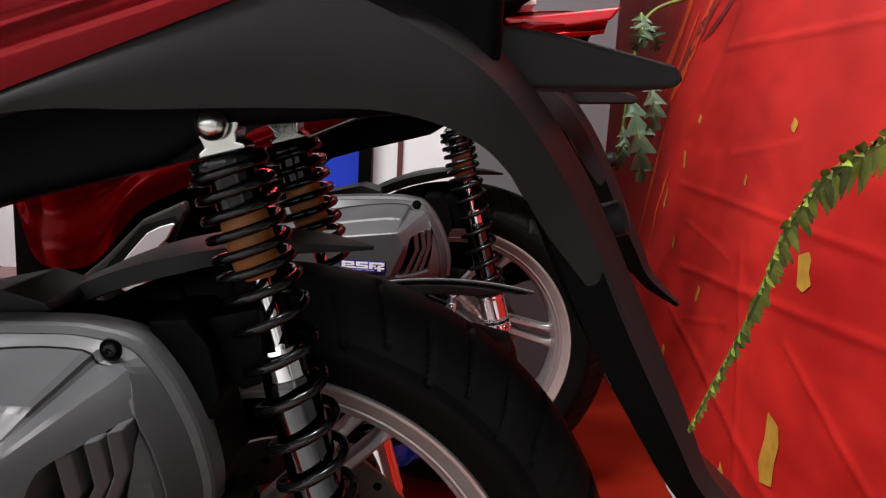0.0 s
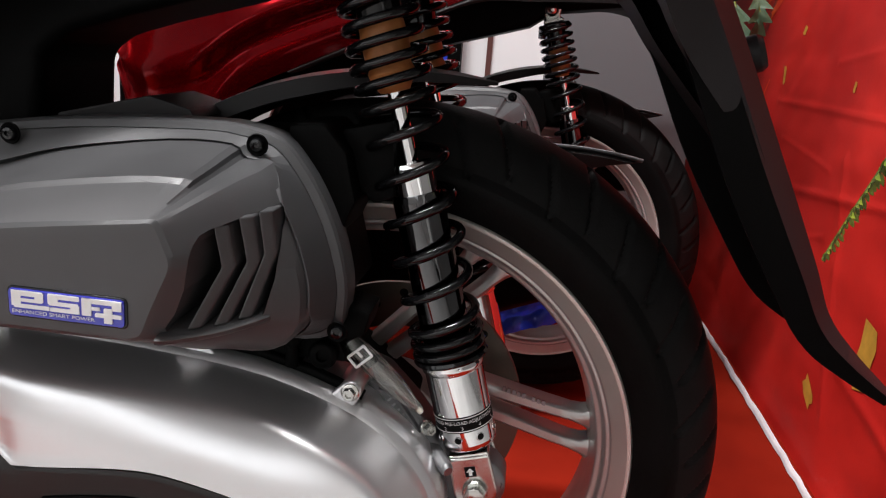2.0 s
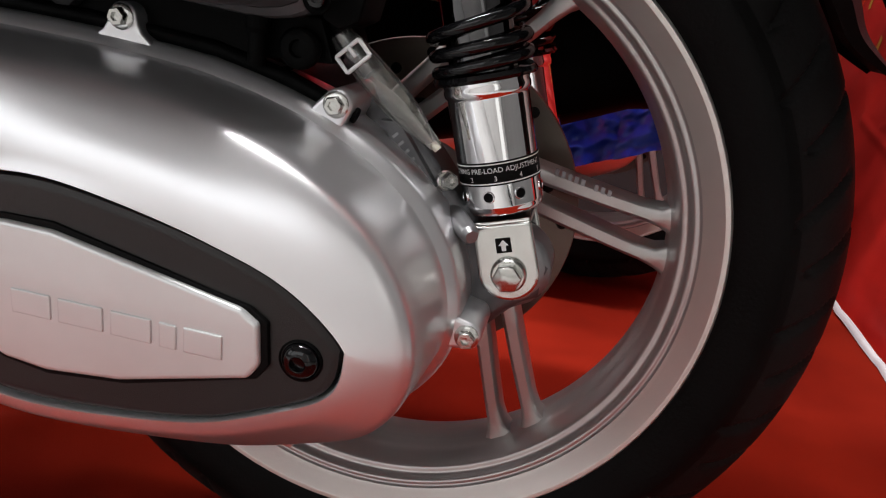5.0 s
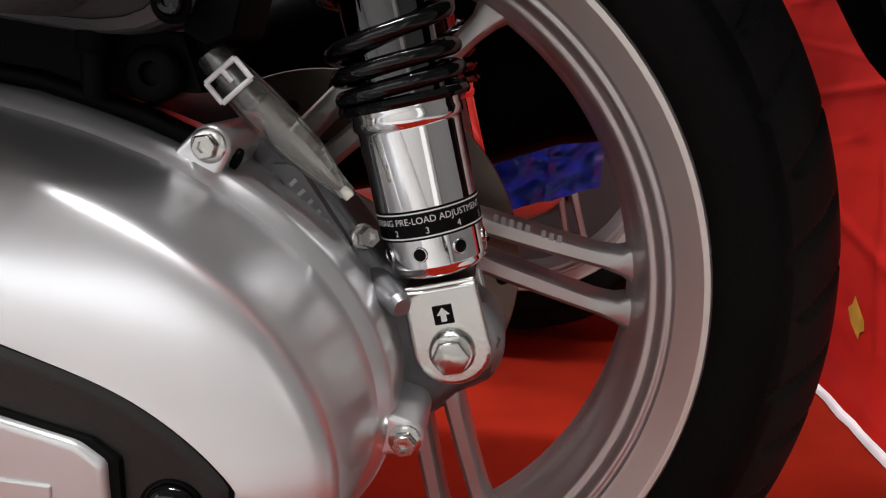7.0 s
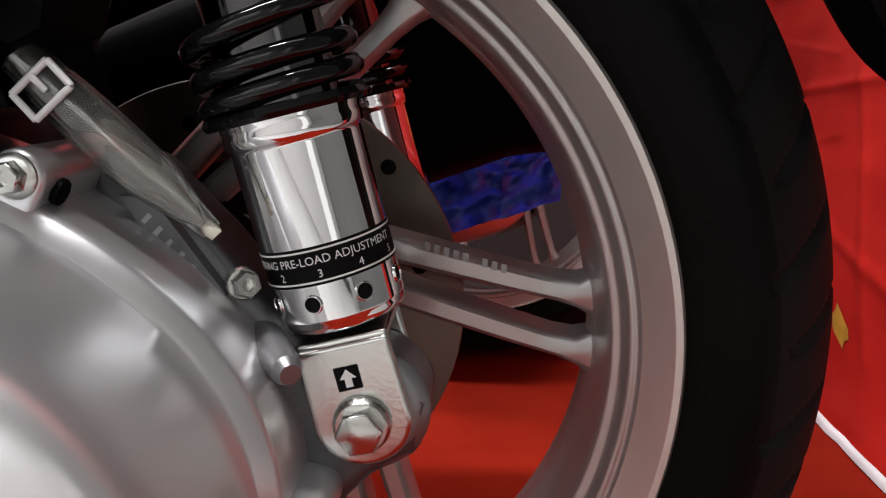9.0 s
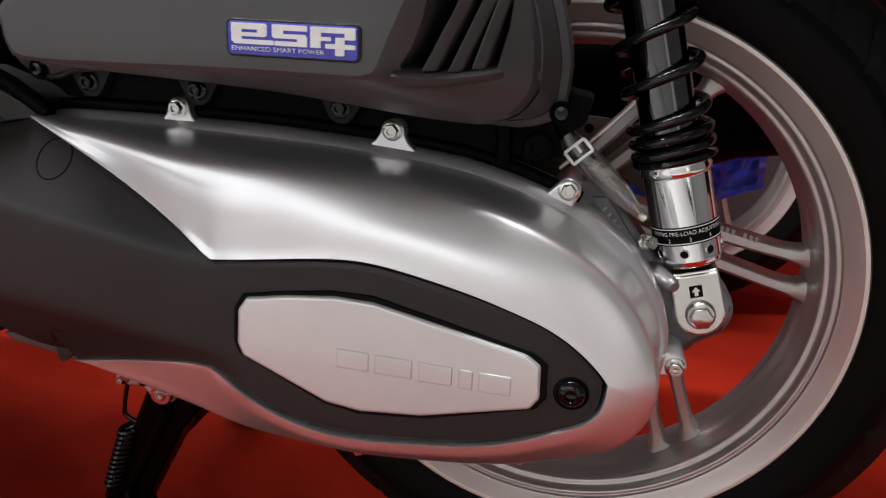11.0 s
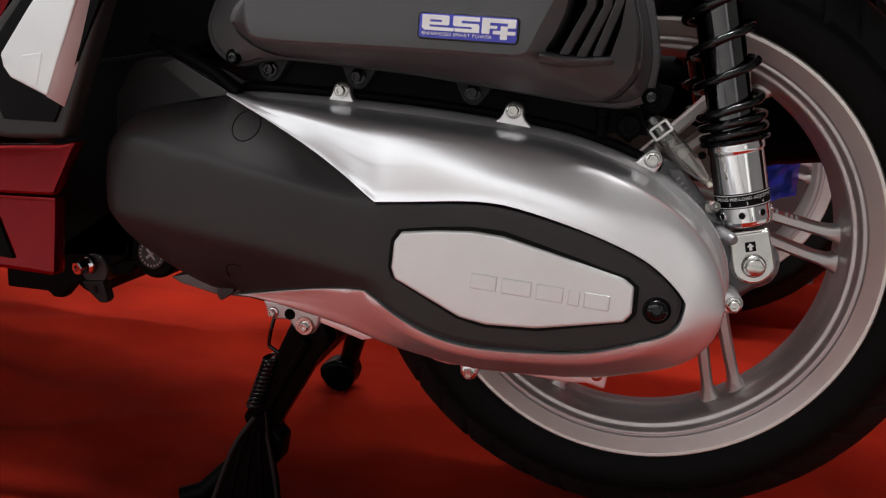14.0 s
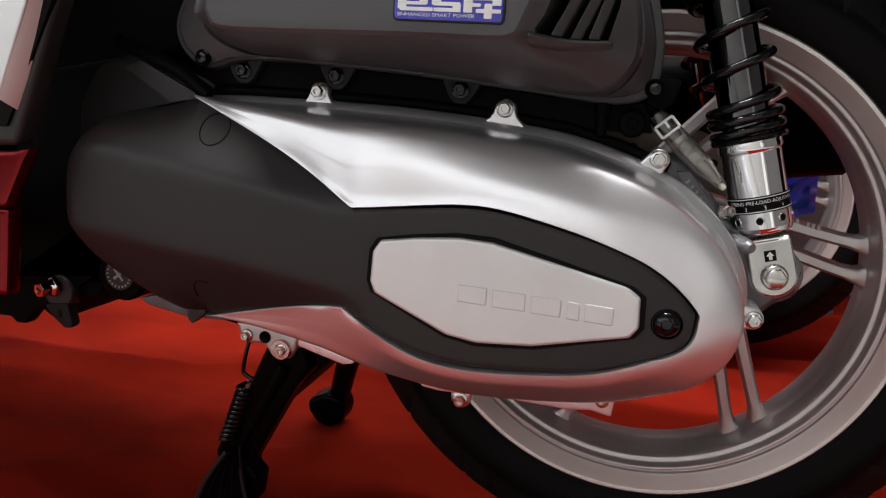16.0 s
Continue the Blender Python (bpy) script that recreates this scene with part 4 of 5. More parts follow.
bm = loft([ringed(L0, -0.118), ringed(L0, -0.1400), ringed(toward(L0, 0.0015), -0.1430), ringed(toward(L0, 0.0064), -0.1455), ringed(toward(L0, 0.0068), -0.1446), ringed(toward(L0, 0.0072), -0.1460),
           ringed(mixed(toward(L0, 0.0075), L1, 0.55), flanged(-0.1520, 0.55)), ringed(mixed(toward(L0, 0.0075), L1, 0.90), flanged(-0.1555, 0.95)), ringed(L1, flanged(-0.1515, 0.97)), ringed(toward(L1, 0.0016), [y + 0.006 for y in Y1]), ringed(toward(L1, 0.0040), [y - 0.001 for y in Y1]),
           ringed(mixed(L1, L3, 0.30), deepened(0.24, 0.006)), ringed(mixed(L1, L3, 0.45), deepened(0.45, 0.011)), ringed(mixed(L1, L3, 0.55), deepened(0.57, 0.004)), ringed(mixed(L1, L3, 0.80), deepened(0.80, 0.002)), ringed(L3, -0.2500), ringed(toward(L3, 0.003), -0.2520), ringed(toward(L3, 0.012), -0.2525)], True, True, True)
bmesh.ops.recalc_face_normals(bm, faces=bm.faces)
bevel(bm, 0.0010, 2, 22)
shell = part("cleaner_cover", bm, GREY, cleaner, "dark grey moulded cover", 17)
vent = [(-0.0765, 0.5165), (-0.0750, 0.5210), (-0.0715, 0.5235), (-0.0480, 0.5315), (-0.0445, 0.5305), (-0.0432, 0.5270), (-0.0422, 0.5060), (-0.0432, 0.4880), (-0.0480, 0.4670), (-0.0520, 0.4640),
        (-0.0680, 0.4620), (-0.0900, 0.4640), (-0.0910, 0.4675), (-0.0860, 0.4760), (-0.0808, 0.4903), (-0.0780, 0.5040)]
cut(shell, prism(vent, -0.32, -0.165, 0, 1))
# curved shelf along the foot of the vent, proud of the cover where it ends
rows = []
for k in range(15):
    u = k / 14
    x = -0.0935 + 0.0485 * u
    z = 0.4628 + 0.0022 * u - 0.0022 * math.sin(math.pi * u)
    y, proud = -0.2505 + 1.075 * (x + 0.090), 0.0036 * math.sin(math.pi * u) ** 0.6
    rows.append([Vector((x, -0.168, z + 0.0060)), Vector((x, y + 0.016, z + 0.0035)), Vector((x, y + 0.004 - proud, z + 0.0016)), Vector((x, y + 0.0012 - proud, z)), Vector((x, y + 0.0022 - proud, z - 0.0026)),
                 Vector((x, y + 0.008, z - 0.0055)), Vector((x, -0.168, z - 0.006))])
part("vent_lip", loft(rows, True, True, True), GREY, cleaner, "curved shelf below the slats", 50)
# black sheet paints the shade at the back of the vent
part("vent_back", prism([(x * 0.98 - 0.0014, z) for x, z in vent], -0.1675, -0.1645, 0, 1), MATT, cleaner)
for pts in (((-0.0680, 0.5250), (-0.0646, 0.4995), (-0.0790, 0.4645)), ((-0.0575, 0.5285), (-0.0539, 0.5009), (-0.0680, 0.4640)), ((-0.0490, 0.5310), (-0.0462, 0.5045), (-0.0575, 0.4655))):
    w, xc = 0.0031, pts[1][0]
    bm = prism([(x - w, z) for x, z in pts] + [(x + w, z) for x, z in reversed(pts)], -0.2505 + 1.075 * (xc + 0.090) + 0.005, -0.166, 0.0016, 3)
    for v in bm.verts:
        if v.co.y < -0.18:
            v.co.y += 1.075 * (v.co.x - xc)
    part("slat", bm, GREY, cleaner)
for x, z, y in ((-0.072, 0.5625, -0.152), (-0.243, 0.5545, -0.152), (-0.376, 0.507, -0.148), (-0.374, 0.444, -0.148), (-0.0145, 0.4395, -0.149)):
    part("screw_seat", lathe([(0.0068, 0), (0.0074, 0.001), (0.0068, 0.0020), (0.0056, 0.0012), (0, 0.001)], 24, (x, y, z), YAX), MATT, cleaner)
    part("screw", panhead((x, y - 0.0005, z), 0.0049, 0.0040), GLOSS, cleaner, "black cross-head screw")
# badge
bx0, bx1, bz0, bz1 = -0.1775, -0.1095, 0.4690, 0.4850


def badge_pt(u, v):
    return (bx0 + (bx1 - bx0) * u, bz0 + (bz1 - bz0) * v + 0.0)


def rounded(u0, u1, v0, v1, r=0.0018):
    (xa, za), (xb, zb) = badge_pt(u0, v0), badge_pt(u1, v1)
    r = min(r, abs(xb - xa) * 0.45, abs(zb - za) * 0.45)
    out = []
    for cx, cz, a0 in ((xb - r, za + r, -90), (xb - r, zb - r, 0), (xa + r, zb - r, 90), (xa + r, za + r, 180)):
        out += [(cx + r * math.cos(radians(a0 + 30 * k)), cz + r * math.sin(radians(a0 + 30 * k))) for k in range(4)]
    return out


part("badge_rim", prism(rounded(-0.02, 1.02, -0.07, 1.07, 0.003), -0.2535, -0.2515, 0.0005, 1), GLOSS, cleaner)
badge = part("badge", prism(rounded(0, 1, 0, 1, 0.0022), -0.2545, -0.253, 0.0005, 2), BLUE, cleaner, "blue and silver badge")
for k, (u0, u1, v0, v1) in enumerate(((0.03, 0.30, 0.76, 0.95), (0.03, 0.11, 0.38, 0.90), (0.10, 0.30, 0.55, 0.67), (0.05, 0.36, 0.32, 0.46), (0.235, 0.31, 0.58, 0.92), (0.35, 0.62, 0.78, 0.95), (0.35, 0.435, 0.58, 0.92),
                       (0.36, 0.61, 0.54, 0.68), (0.545, 0.62, 0.36, 0.62), (0.37, 0.62, 0.32, 0.46), (0.645, 0.725, 0.32, 0.95), (0.65, 0.985, 0.78, 0.95), (0.70, 0.80, 0.54, 0.66), (0.905, 0.985, 0.60, 0.92), (0.835, 0.905, 0.12, 0.66), (0.76, 0.985, 0.32, 0.46))):
    part("badge_mark", prism(rounded(u0, u1, v0, v1, 0.0004), -0.2548 - 0.00005 * k, -0.2540, 0, 1), WHITEPL, cleaner)
bm = mesh_text("ENHANCED SMART POWER", 0.0042)
for v in bm.verts:
    p = badge_pt(0.39, 0.12)
    v.co = Vector((p[0] + v.co.x * 0.93, -0.2549, p[1] + v.co.y * 0.75))
part("lettering", bm, WHITE, cleaner, "small white words")
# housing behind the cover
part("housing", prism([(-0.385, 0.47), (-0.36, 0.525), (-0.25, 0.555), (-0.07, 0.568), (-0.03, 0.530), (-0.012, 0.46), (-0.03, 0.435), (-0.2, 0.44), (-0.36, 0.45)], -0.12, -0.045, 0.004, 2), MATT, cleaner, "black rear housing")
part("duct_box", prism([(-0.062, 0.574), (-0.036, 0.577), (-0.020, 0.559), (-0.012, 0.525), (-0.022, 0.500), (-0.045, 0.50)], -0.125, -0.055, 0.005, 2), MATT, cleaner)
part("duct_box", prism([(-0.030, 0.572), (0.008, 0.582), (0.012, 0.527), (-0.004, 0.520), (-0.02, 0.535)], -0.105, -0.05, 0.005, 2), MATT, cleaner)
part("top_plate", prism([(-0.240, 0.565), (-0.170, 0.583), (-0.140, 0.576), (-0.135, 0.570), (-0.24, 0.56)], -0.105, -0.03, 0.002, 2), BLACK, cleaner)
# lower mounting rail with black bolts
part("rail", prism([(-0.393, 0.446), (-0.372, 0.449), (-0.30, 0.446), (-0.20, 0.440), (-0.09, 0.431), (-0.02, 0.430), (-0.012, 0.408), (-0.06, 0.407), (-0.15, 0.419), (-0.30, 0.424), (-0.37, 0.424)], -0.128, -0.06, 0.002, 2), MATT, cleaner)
for x, z in ((-0.3445, 0.4361), (-0.2621, 0.4360), (-0.1592, 0.4309)):
    part("bracket", prism([(x - 0.018, z + 0.012), (x + 0.018, z + 0.010), (x + 0.009, z - 0.006), (x + 0.004, z - 0.0105), (x - 0.004, z - 0.0105), (x - 0.009, z - 0.006)], -0.136, -0.12, 0.002, 2), BLACK, cleaner)
    part("bolt", hexhead((x, -0.1362, z), 0.0052, 0.0060), GLOSS, cleaner, "black bolt")
part("bung", lathe([(0, 0.0), (0.0105, 0.0), (0.0105, 0.004), (0.0085, 0.006), (0.0045, 0.006), (0.004, 0.003), (0, 0.003)], 24, (-0.028, -0.132, 0.4145), YAX), MATT, cleaner)
part("drain_plug", lathe([(0, -0.018), (0.0045, -0.018), (0.005, -0.002), (0.0062, 0.0), (0.0062, 0.010), (0, 0.011)], 16, (-0.050, -0.136, 0.422), (0, 0, 1)), MATT, cleaner)
part("pipe_tab", prism([(-0.015, 0.452), (0.004, 0.448), (0.000, 0.430), (-0.010, 0.425), (-0.02, 0.430)], -0.130, -0.09, 0.003, 2), MATT, cleaner)

# clear drain tube with its clamp
drain = sub("drain_tube", "clear plastic drain tube with a white clamp")
rows = []
for k in range(17):
    u = k / 16
    c = Vector((-0.012, -0.120, 0.4225)).lerp(Vector((0.0425, -0.118, 0.3725)), u)
    d = Vector((0.052, 0.0, -0.0565)).normalized()
    side = Vector((0.0565, 0, 0.052)).normalized()
    bend = -0.0005 * math.sin(math.pi * u)
    c += side * bend
    fl = max(0, (u - 0.72) / 0.28)
    w, t = 0.0066 + 0.0022 * math.sin(math.pi * min(1, u * 1.15)) - 0.0030 * fl, (0.0064 + 0.0018 * math.sin(math.pi * min(1, u * 1.15))) * (1 - fl) + 0.0016 * fl
    rows.append([c + side * (w * math.cos(a)) + Vector((0, 1, 0)) * (t * math.sin(a)) for a in [2 * math.pi * j / 18 for j in range(18)]])
hollow = []
for k, row in enumerate(rows):
    c = sum(row, Vector()) / len(row)
    thin = 0.80 if k < 15 else (0.45 if k == 15 else 0.02)
    hollow.append([c + (p - c) * thin for p in row])
part("tube", loft(rows + hollow[::-1], True, True, True), CLEAR, drain)
part("spigot", tube([(-0.020, -0.116, 0.431), (-0.008, -0.119, 0.419), (0.006, -0.120, 0.4058)], 0.0052, 12), MATT, drain)
part("tip", tube([(0.0405, -0.118, 0.3745), (0.0425, -0.118, 0.3725), (0.0440, -0.118, 0.3710)], [0.0018, 0.0026, 0.0022], 10), TIP, drain, "pale flattened end of the tube")
cdir, cside = Vector((0.052, 0, -0.0565)).normalized(), Vector((0.0565, 0, 0.052)).normalized()
cc = Vector((-0.0025, -0.1275, 0.4135))
for a, b in (((-0.0075, -0.0048), (0.0075, -0.0048)), ((-0.0075, 0.0048), (0.0075, 0.0048)), ((-0.0075, -0.0048), (-0.0075, 0.0048)), ((0.0075, -0.0048), (0.0075, 0.0048)), ((0.001, -0.0048), (0.001, 0.001))):
    part("clamp_wire", tube([cc + cside * a[0] + cdir * a[1] - Vector((0, 0.001 if abs(a[0]) < 0.005 else 0, 0)), cc + cside * b[0] + cdir * b[1]], 0.0011, 8), WHITEPL, drain)

# inner mudguard over the tyre
rows = []
for k in range(25):
    a = radians(77 + 78 * k / 24)
    r = 0.322 - 0.004 * math.sin(math.pi * k / 24)
    w = 0.060 * min(1, 0.02 + (3.0 * k / 24) ** 0.7)
    c, s = math.cos(a), math.sin(a)
    sec, lip = [], 0.15 + 0.85 * w / 0.060
    for y, dr in ((-w, -0.016), (-w * 0.96, -0.003), (-w * 0.5, 0.0), (w * 0.5, 0.0), (w * 0.96, -0.003), (w, -0.016), (w * 0.93, -0.017), (w * 0.9, -0.006), (-w * 0.9, -0.006), (-w * 0.93, -0.017)):
        sec.append(Vector(((r + dr * lip) * c, y, AXLE + (r + dr * lip) * s)))
    rows.append(sec)
part("mudguard", loft(rows, True, True, True), BLACK, scooter, "black inner mudguard")

# rear number-plate carrier: a folded channel that hangs behind the wheel
PATHF = [(-0.12, 0.798, 0.092, 0.090), (-0.04, 0.806, 0.108, 0.084), (0.04, 0.806, 0.128, 0.072), (0.115, 0.788, 0.128, 0.0576), (0.164, 0.757, 0.122, 0.0464), (0.2, 0.718, 0.108, 0.0432), (0.235, 0.668, 0.085, 0.0440), (0.281, 0.58, 0.079, 0.0460), (0.322, 0.500, 0.074, 0.0390), (0.341, 0.460, 0.070, 0.0310), (0.366, 0.432, 0.066, 0.0210), (0.398, 0.404, 0.06, 0.0110)]
ctrl = spline([(x, 0, z) for x, z, w, h in PATHF], 5)
ws = spline([(w, h, 0) for x, z, w, h in PATHF], 5)
rows, flanges = [], ([], [])
for i, p in enumerate(ctrl):
    d = (ctrl[min(i + 1, len(ctrl) - 1)] - ctrl[max(i - 1, 0)]).normalized()
    nrm = Vector((-d.z, 0, d.x))
    if nrm.x > 0:
        nrm = -nrm
    w, h = ws[i].x, ws[i].y
    skin = [(-w, h * 0.42), (-w * 0.72, 0.0), (w * 0.72, 0.0), (w, h * 0.42), (w - 0.004, h * 0.46), (w * 0.68, 0.005), (-w * 0.68, 0.005), (-w + 0.004, h * 0.46)]
    rows.append([Vector((p.x, y, p.z)) + nrm * t for y, t in skin])
    for k, side in enumerate((-1, 1)):
        edge = [(side * (w - 0.0004), h * 0.42), (side * (w - 0.0004), h), (side * (w - 0.004), h), (side * (w - 0.004), h * 0.44)]
        flanges[k].append([Vector((p.x, y, p.z)) + nrm * t for y, t in edge])
carrier = part("plate_carrier", loft(rows, True, True, True), BLACK, scooter, "black plastic number-plate carrier", 25)
# same moulding as the skin; the flanges' shade is put into a blacker material
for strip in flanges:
    part("side_flange", loft(strip, True, True, True), MATT, carrier, "side flange, blackened for its shade", 25)
part("reflector", lathe([(0, 0.010), (0.0115, 0.010), (0.014, 0.006), (0.014, -0.012), (0, -0.012)], 24, (0.258, -0.02, 0.645), (0.95, -0.2, 0.35)), BLACK, scooter, "round black reflector housing")
part("tail_end", prism([(0.10, 0.735), (0.185, 0.738), (0.280, 0.743), (0.286, 0.749), (0.280, 0.758), (0.20, 0.775), (0.10, 0.785)], -0.07, 0.07, 0.008, 3), BLACK, scooter, "black tail end")

# side cowl: red shell over a black lower band
red_low = [(-0.752, 0.540), (-0.715, 0.450), (-0.660, 0.428), (-0.578, 0.447), (-0.505, 0.532), (-0.430, 0.575), (-0.300, 0.640), (-0.148, 0.712), (0.006, 0.781), (0.110, 0.828), (0.215, 0.852)]
red_top = [(-0.752, 0.640), (-0.720, 0.670), (-0.670, 0.695), (-0.590, 0.722), (-0.510, 0.740), (-0.430, 0.775), (-0.300, 0.810), (-0.148, 0.840), (0.006, 0.866), (0.110, 0.884), (0.228, 0.892)]
wid_low = [0.130, 0.150, 0.185, 0.205, 0.212, 0.205, 0.175, 0.150, 0.135, 0.120, 0.085]
for side, nm in ((-1, "near"), (1, "far")):
    lo = spline([(x, side * w, z) for (x, z), w in zip(red_low, wid_low)], 4)
    hi = spline([(x, side * (w - 0.045), z) for (x, z), w in zip(red_top, wid_low)], 4)
    rows = [[Vector((p.x, p.y - side * 0.012, p.z + 0.002)) for p in lo]]
    for k in range(19):
        u = k / 18
        bulge = 0.030 * math.sin(math.pi * min(1, u * 1.05)) - 0.014 * math.exp(-((u - 0.32) / 0.09) ** 2) + 0.008 * math.exp(-((u - 0.52) / 0.07) ** 2)
        rows.append([a.lerp(b, u) + Vector((0, side * bulge * (0.45 + 0.55 * (1 - i / len(lo))), 0)) for i, (a, b) in enumerate(zip(lo, hi))])
    part("side_cowl", loft(rows, False), RED, scooter, "glossy dark red side cowl", 45)
    # the black band under the red runs on smoothly into the side of the plate carrier
    band_w = [0.201, 0.171, 0.146, 0.131, 0.1295, 0.1285, 0.1225, 0.1080, 0.0850, 0.0745]
    band_hi = spline([(x, side * w, z) for (x, z), w in zip(red_low[5:9] + [(0.060, 0.786), (0.106, 0.769), (0.152, 0.743), (0.186, 0.708), (0.220, 0.660), (0.266, 0.573)], band_w)], 5)
    band_lo = spline([(x, side * w, z) for (x, z), w in zip([(-0.425, 0.571), (-0.295, 0.634), (-0.150, 0.700), (-0.050, 0.711), (0.045, 0.717), (0.098, 0.717), (0.143, 0.704), (0.172, 0.680), (0.202, 0.638), (0.262, 0.571)],
                                                        [0.196, 0.167, 0.150, 0.138] + band_w[4:])], 5)
    rows = []
    for k in range(7):
        u = k / 6
        rows.append([a.lerp(b, u) + Vector((0, side * (0.0015 + 0.0055 * math.sin(math.pi * u) * (1 - i / (len(band_hi) - 1))), 0)) for i, (a, b) in enumerate(zip(band_hi, band_lo))])
    rows.append([Vector((p.x, p.y * 0.55, p.z + 0.006)) for p in band_lo])
    part("lower_band", loft(rows, False), BLACK, scooter, "black lower side band", 45)
# tail lamp strip
part("tail_lamp", prism([(0.05, 0.868), (0.12, 0.876), (0.238, 0.894), (0.222, 0.872), (0.15, 0.858), (0.06, 0.852)], -0.105, 0.105, 0.006, 3), LENS, scooter, "red tail lamp lens")
part("tail_trim", prism([(-0.03, 0.872), (0.03, 0.890), (0.10, 0.897), (0.10, 0.889), (0.03, 0.880), (-0.03, 0.862)], -0.11, 0.11, 0.002, 2), WHITEPL, scooter, "pale tail trim")
part("grab_rail", tube(spline([(-0.05, -0.10, 0.90), (0.05, -0.105, 0.93), (0.16, -0.09, 0.94), (0.20, 0, 0.94), (0.16, 0.09, 0.94), (0.05, 0.105, 0.93), (-0.05, 0.10, 0.90)], 5), 0.012, 10), SILVER, scooter, "silver grab rail")

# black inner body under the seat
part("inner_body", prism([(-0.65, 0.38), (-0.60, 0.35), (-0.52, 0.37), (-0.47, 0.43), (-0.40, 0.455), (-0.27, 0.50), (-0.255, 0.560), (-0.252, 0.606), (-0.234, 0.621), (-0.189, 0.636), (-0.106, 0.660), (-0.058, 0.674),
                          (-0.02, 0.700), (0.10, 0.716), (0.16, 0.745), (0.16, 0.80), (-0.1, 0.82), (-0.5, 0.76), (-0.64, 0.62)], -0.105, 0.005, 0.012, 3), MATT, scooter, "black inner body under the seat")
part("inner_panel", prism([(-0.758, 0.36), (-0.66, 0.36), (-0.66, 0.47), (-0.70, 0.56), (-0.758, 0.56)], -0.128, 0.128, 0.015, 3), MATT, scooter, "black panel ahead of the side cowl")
part("seat", prism([(-0.66, 0.70), (-0.50, 0.77), (-0.30, 0.815), (-0.10, 0.845), (0.06, 0.875), (0.10, 0.90), (0.05, 0.935), (-0.15, 0.92), (-0.45, 0.86), (-0.66, 0.78)], -0.13, 0.13, 0.02, 3), MATT, scooter, "black seat")

# folded pillion step in its dark surround
step = sub("pillion_step", "folded silver pillion step in a dark surround")
part("surround", prism([(-0.640, 0.408), (-0.600, 0.420), (-0.556, 0.457), (-0.494, 0.523), (-0.428, 0.556), (-0.424, 0.540), (-0.441, 0.508), (-0.492, 0.366), (-0.547, 0.361), (-0.62, 0.366)], -0.222, -0.200, 0.006, 3), COVER, step, "dark grey surround")
part("pocket", prism([(-0.566, 0.412), (-0.556, 0.440), (-0.494, 0.514), (-0.442, 0.532), (-0.436, 0.524), (-0.444, 0.496), (-0.498, 0.380), (-0.548, 0.378)], -0.2245, -0.215, 0.001, 2), GROOVE, step)
PEG = [(-0.5392, 0.4324), (-0.510, 0.4712), (-0.4815, 0.5046), (-0.461, 0.5158), (-0.443, 0.5216), (-0.4393, 0.5196), (-0.4433, 0.511), (-0.4507, 0.4962), (-0.459, 0.4885), (-0.463, 0.4842), (-0.4772, 0.448), (-0.4867, 0.4244),
       (-0.4955, 0.4015), (-0.5133, 0.4080), (-0.5304, 0.4142), (-0.5369, 0.4226)]
part("step", prism(PEG, -0.2345, -0.226, 0.0020, 3), PLATE, step, "silver folded step")
# the step's flank turns away towards the rear
part("step_flank", loft([[Vector((x, -0.2338, z)), Vector((x + dx, -0.2235, z - dz)), Vector((x + dx, -0.2150, z - dz)), Vector((x - 0.004, -0.2150, z))] for x, z, dx, dz in ((-0.4560, 0.4905, 0.0045, 0.001), (-0.4650, 0.4835, 0.0065, 0.002), (-0.4785, 0.4470, 0.0085, 0.004), (-0.4875, 0.4235, 0.0085, 0.006), (-0.4965, 0.4015, 0.0075, 0.008))], True, True, True), PLATE, step)
part("step_pad", prism([(-0.5177, 0.4329), (-0.498, 0.4365), (-0.5047, 0.4085), (-0.5240, 0.4139)], -0.2349, -0.2335, 0.0008, 2), PLATE, step)

# lower red cowl and black undercowl
part("lower_cowl", prism([(-0.72, 0.345), (-0.60, 0.351), (-0.495, 0.3615), (-0.478, 0.366), (-0.486, 0.354), (-0.505, 0.315), (-0.72, 0.300)], -0.222, -0.206, 0.0055, 2), RED, scooter, "glossy red lower cowl")
part("lower_cowl", prism([(-0.72, 0.299), (-0.507, 0.3135), (-0.512, 0.240), (-0.58, 0.240), (-0.72, 0.246)], -0.216, -0.200, 0.0050, 2), RED, scooter, "glossy red lower cowl")
part("cowl_recess", prism([(-0.66, 0.288), (-0.567, 0.289), (-0.552, 0.252), (-0.66, 0.255)], -0.2185, -0.214, 0.001, 2), MATT, scooter)
part("undercowl", prism([(-0.72, 0.245), (-0.585, 0.240), (-0.514, 0.242), (-0.503, 0.310), (-0.476, 0.358), (-0.466, 0.358), (-0.495, 0.300), (-0.508, 0.236), (-0.530, 0.222), (-0.545, 0.220), (-0.60, 0.224), (-0.72, 0.228)], -0.118, -0.09, 0.004, 2), MATT, scooter, "black undercowl")
# black filler put into the shaded void behind the cowl
part("shade_fill", prism([(-0.60, 0.21), (-0.565, 0.188), (-0.545, 0.19), (-0.53, 0.222), (-0.50, 0.222), (-0.47, 0.24), (-0.44, 0.36), (-0.45, 0.45), (-0.60, 0.42)], -0.108, 0.10, 0.006, 2), MATT, scooter)
part("footrest_tab", prism([(-0.558, 0.206), (-0.532, 0.210), (-0.5265, 0.190), (-0.5290, 0.1855), (-0.536, 0.1850), (-0.5486, 0.1945)], -0.124, -0.112, 0.003, 2), BLACK, scooter, "black footrest tab with a slot")
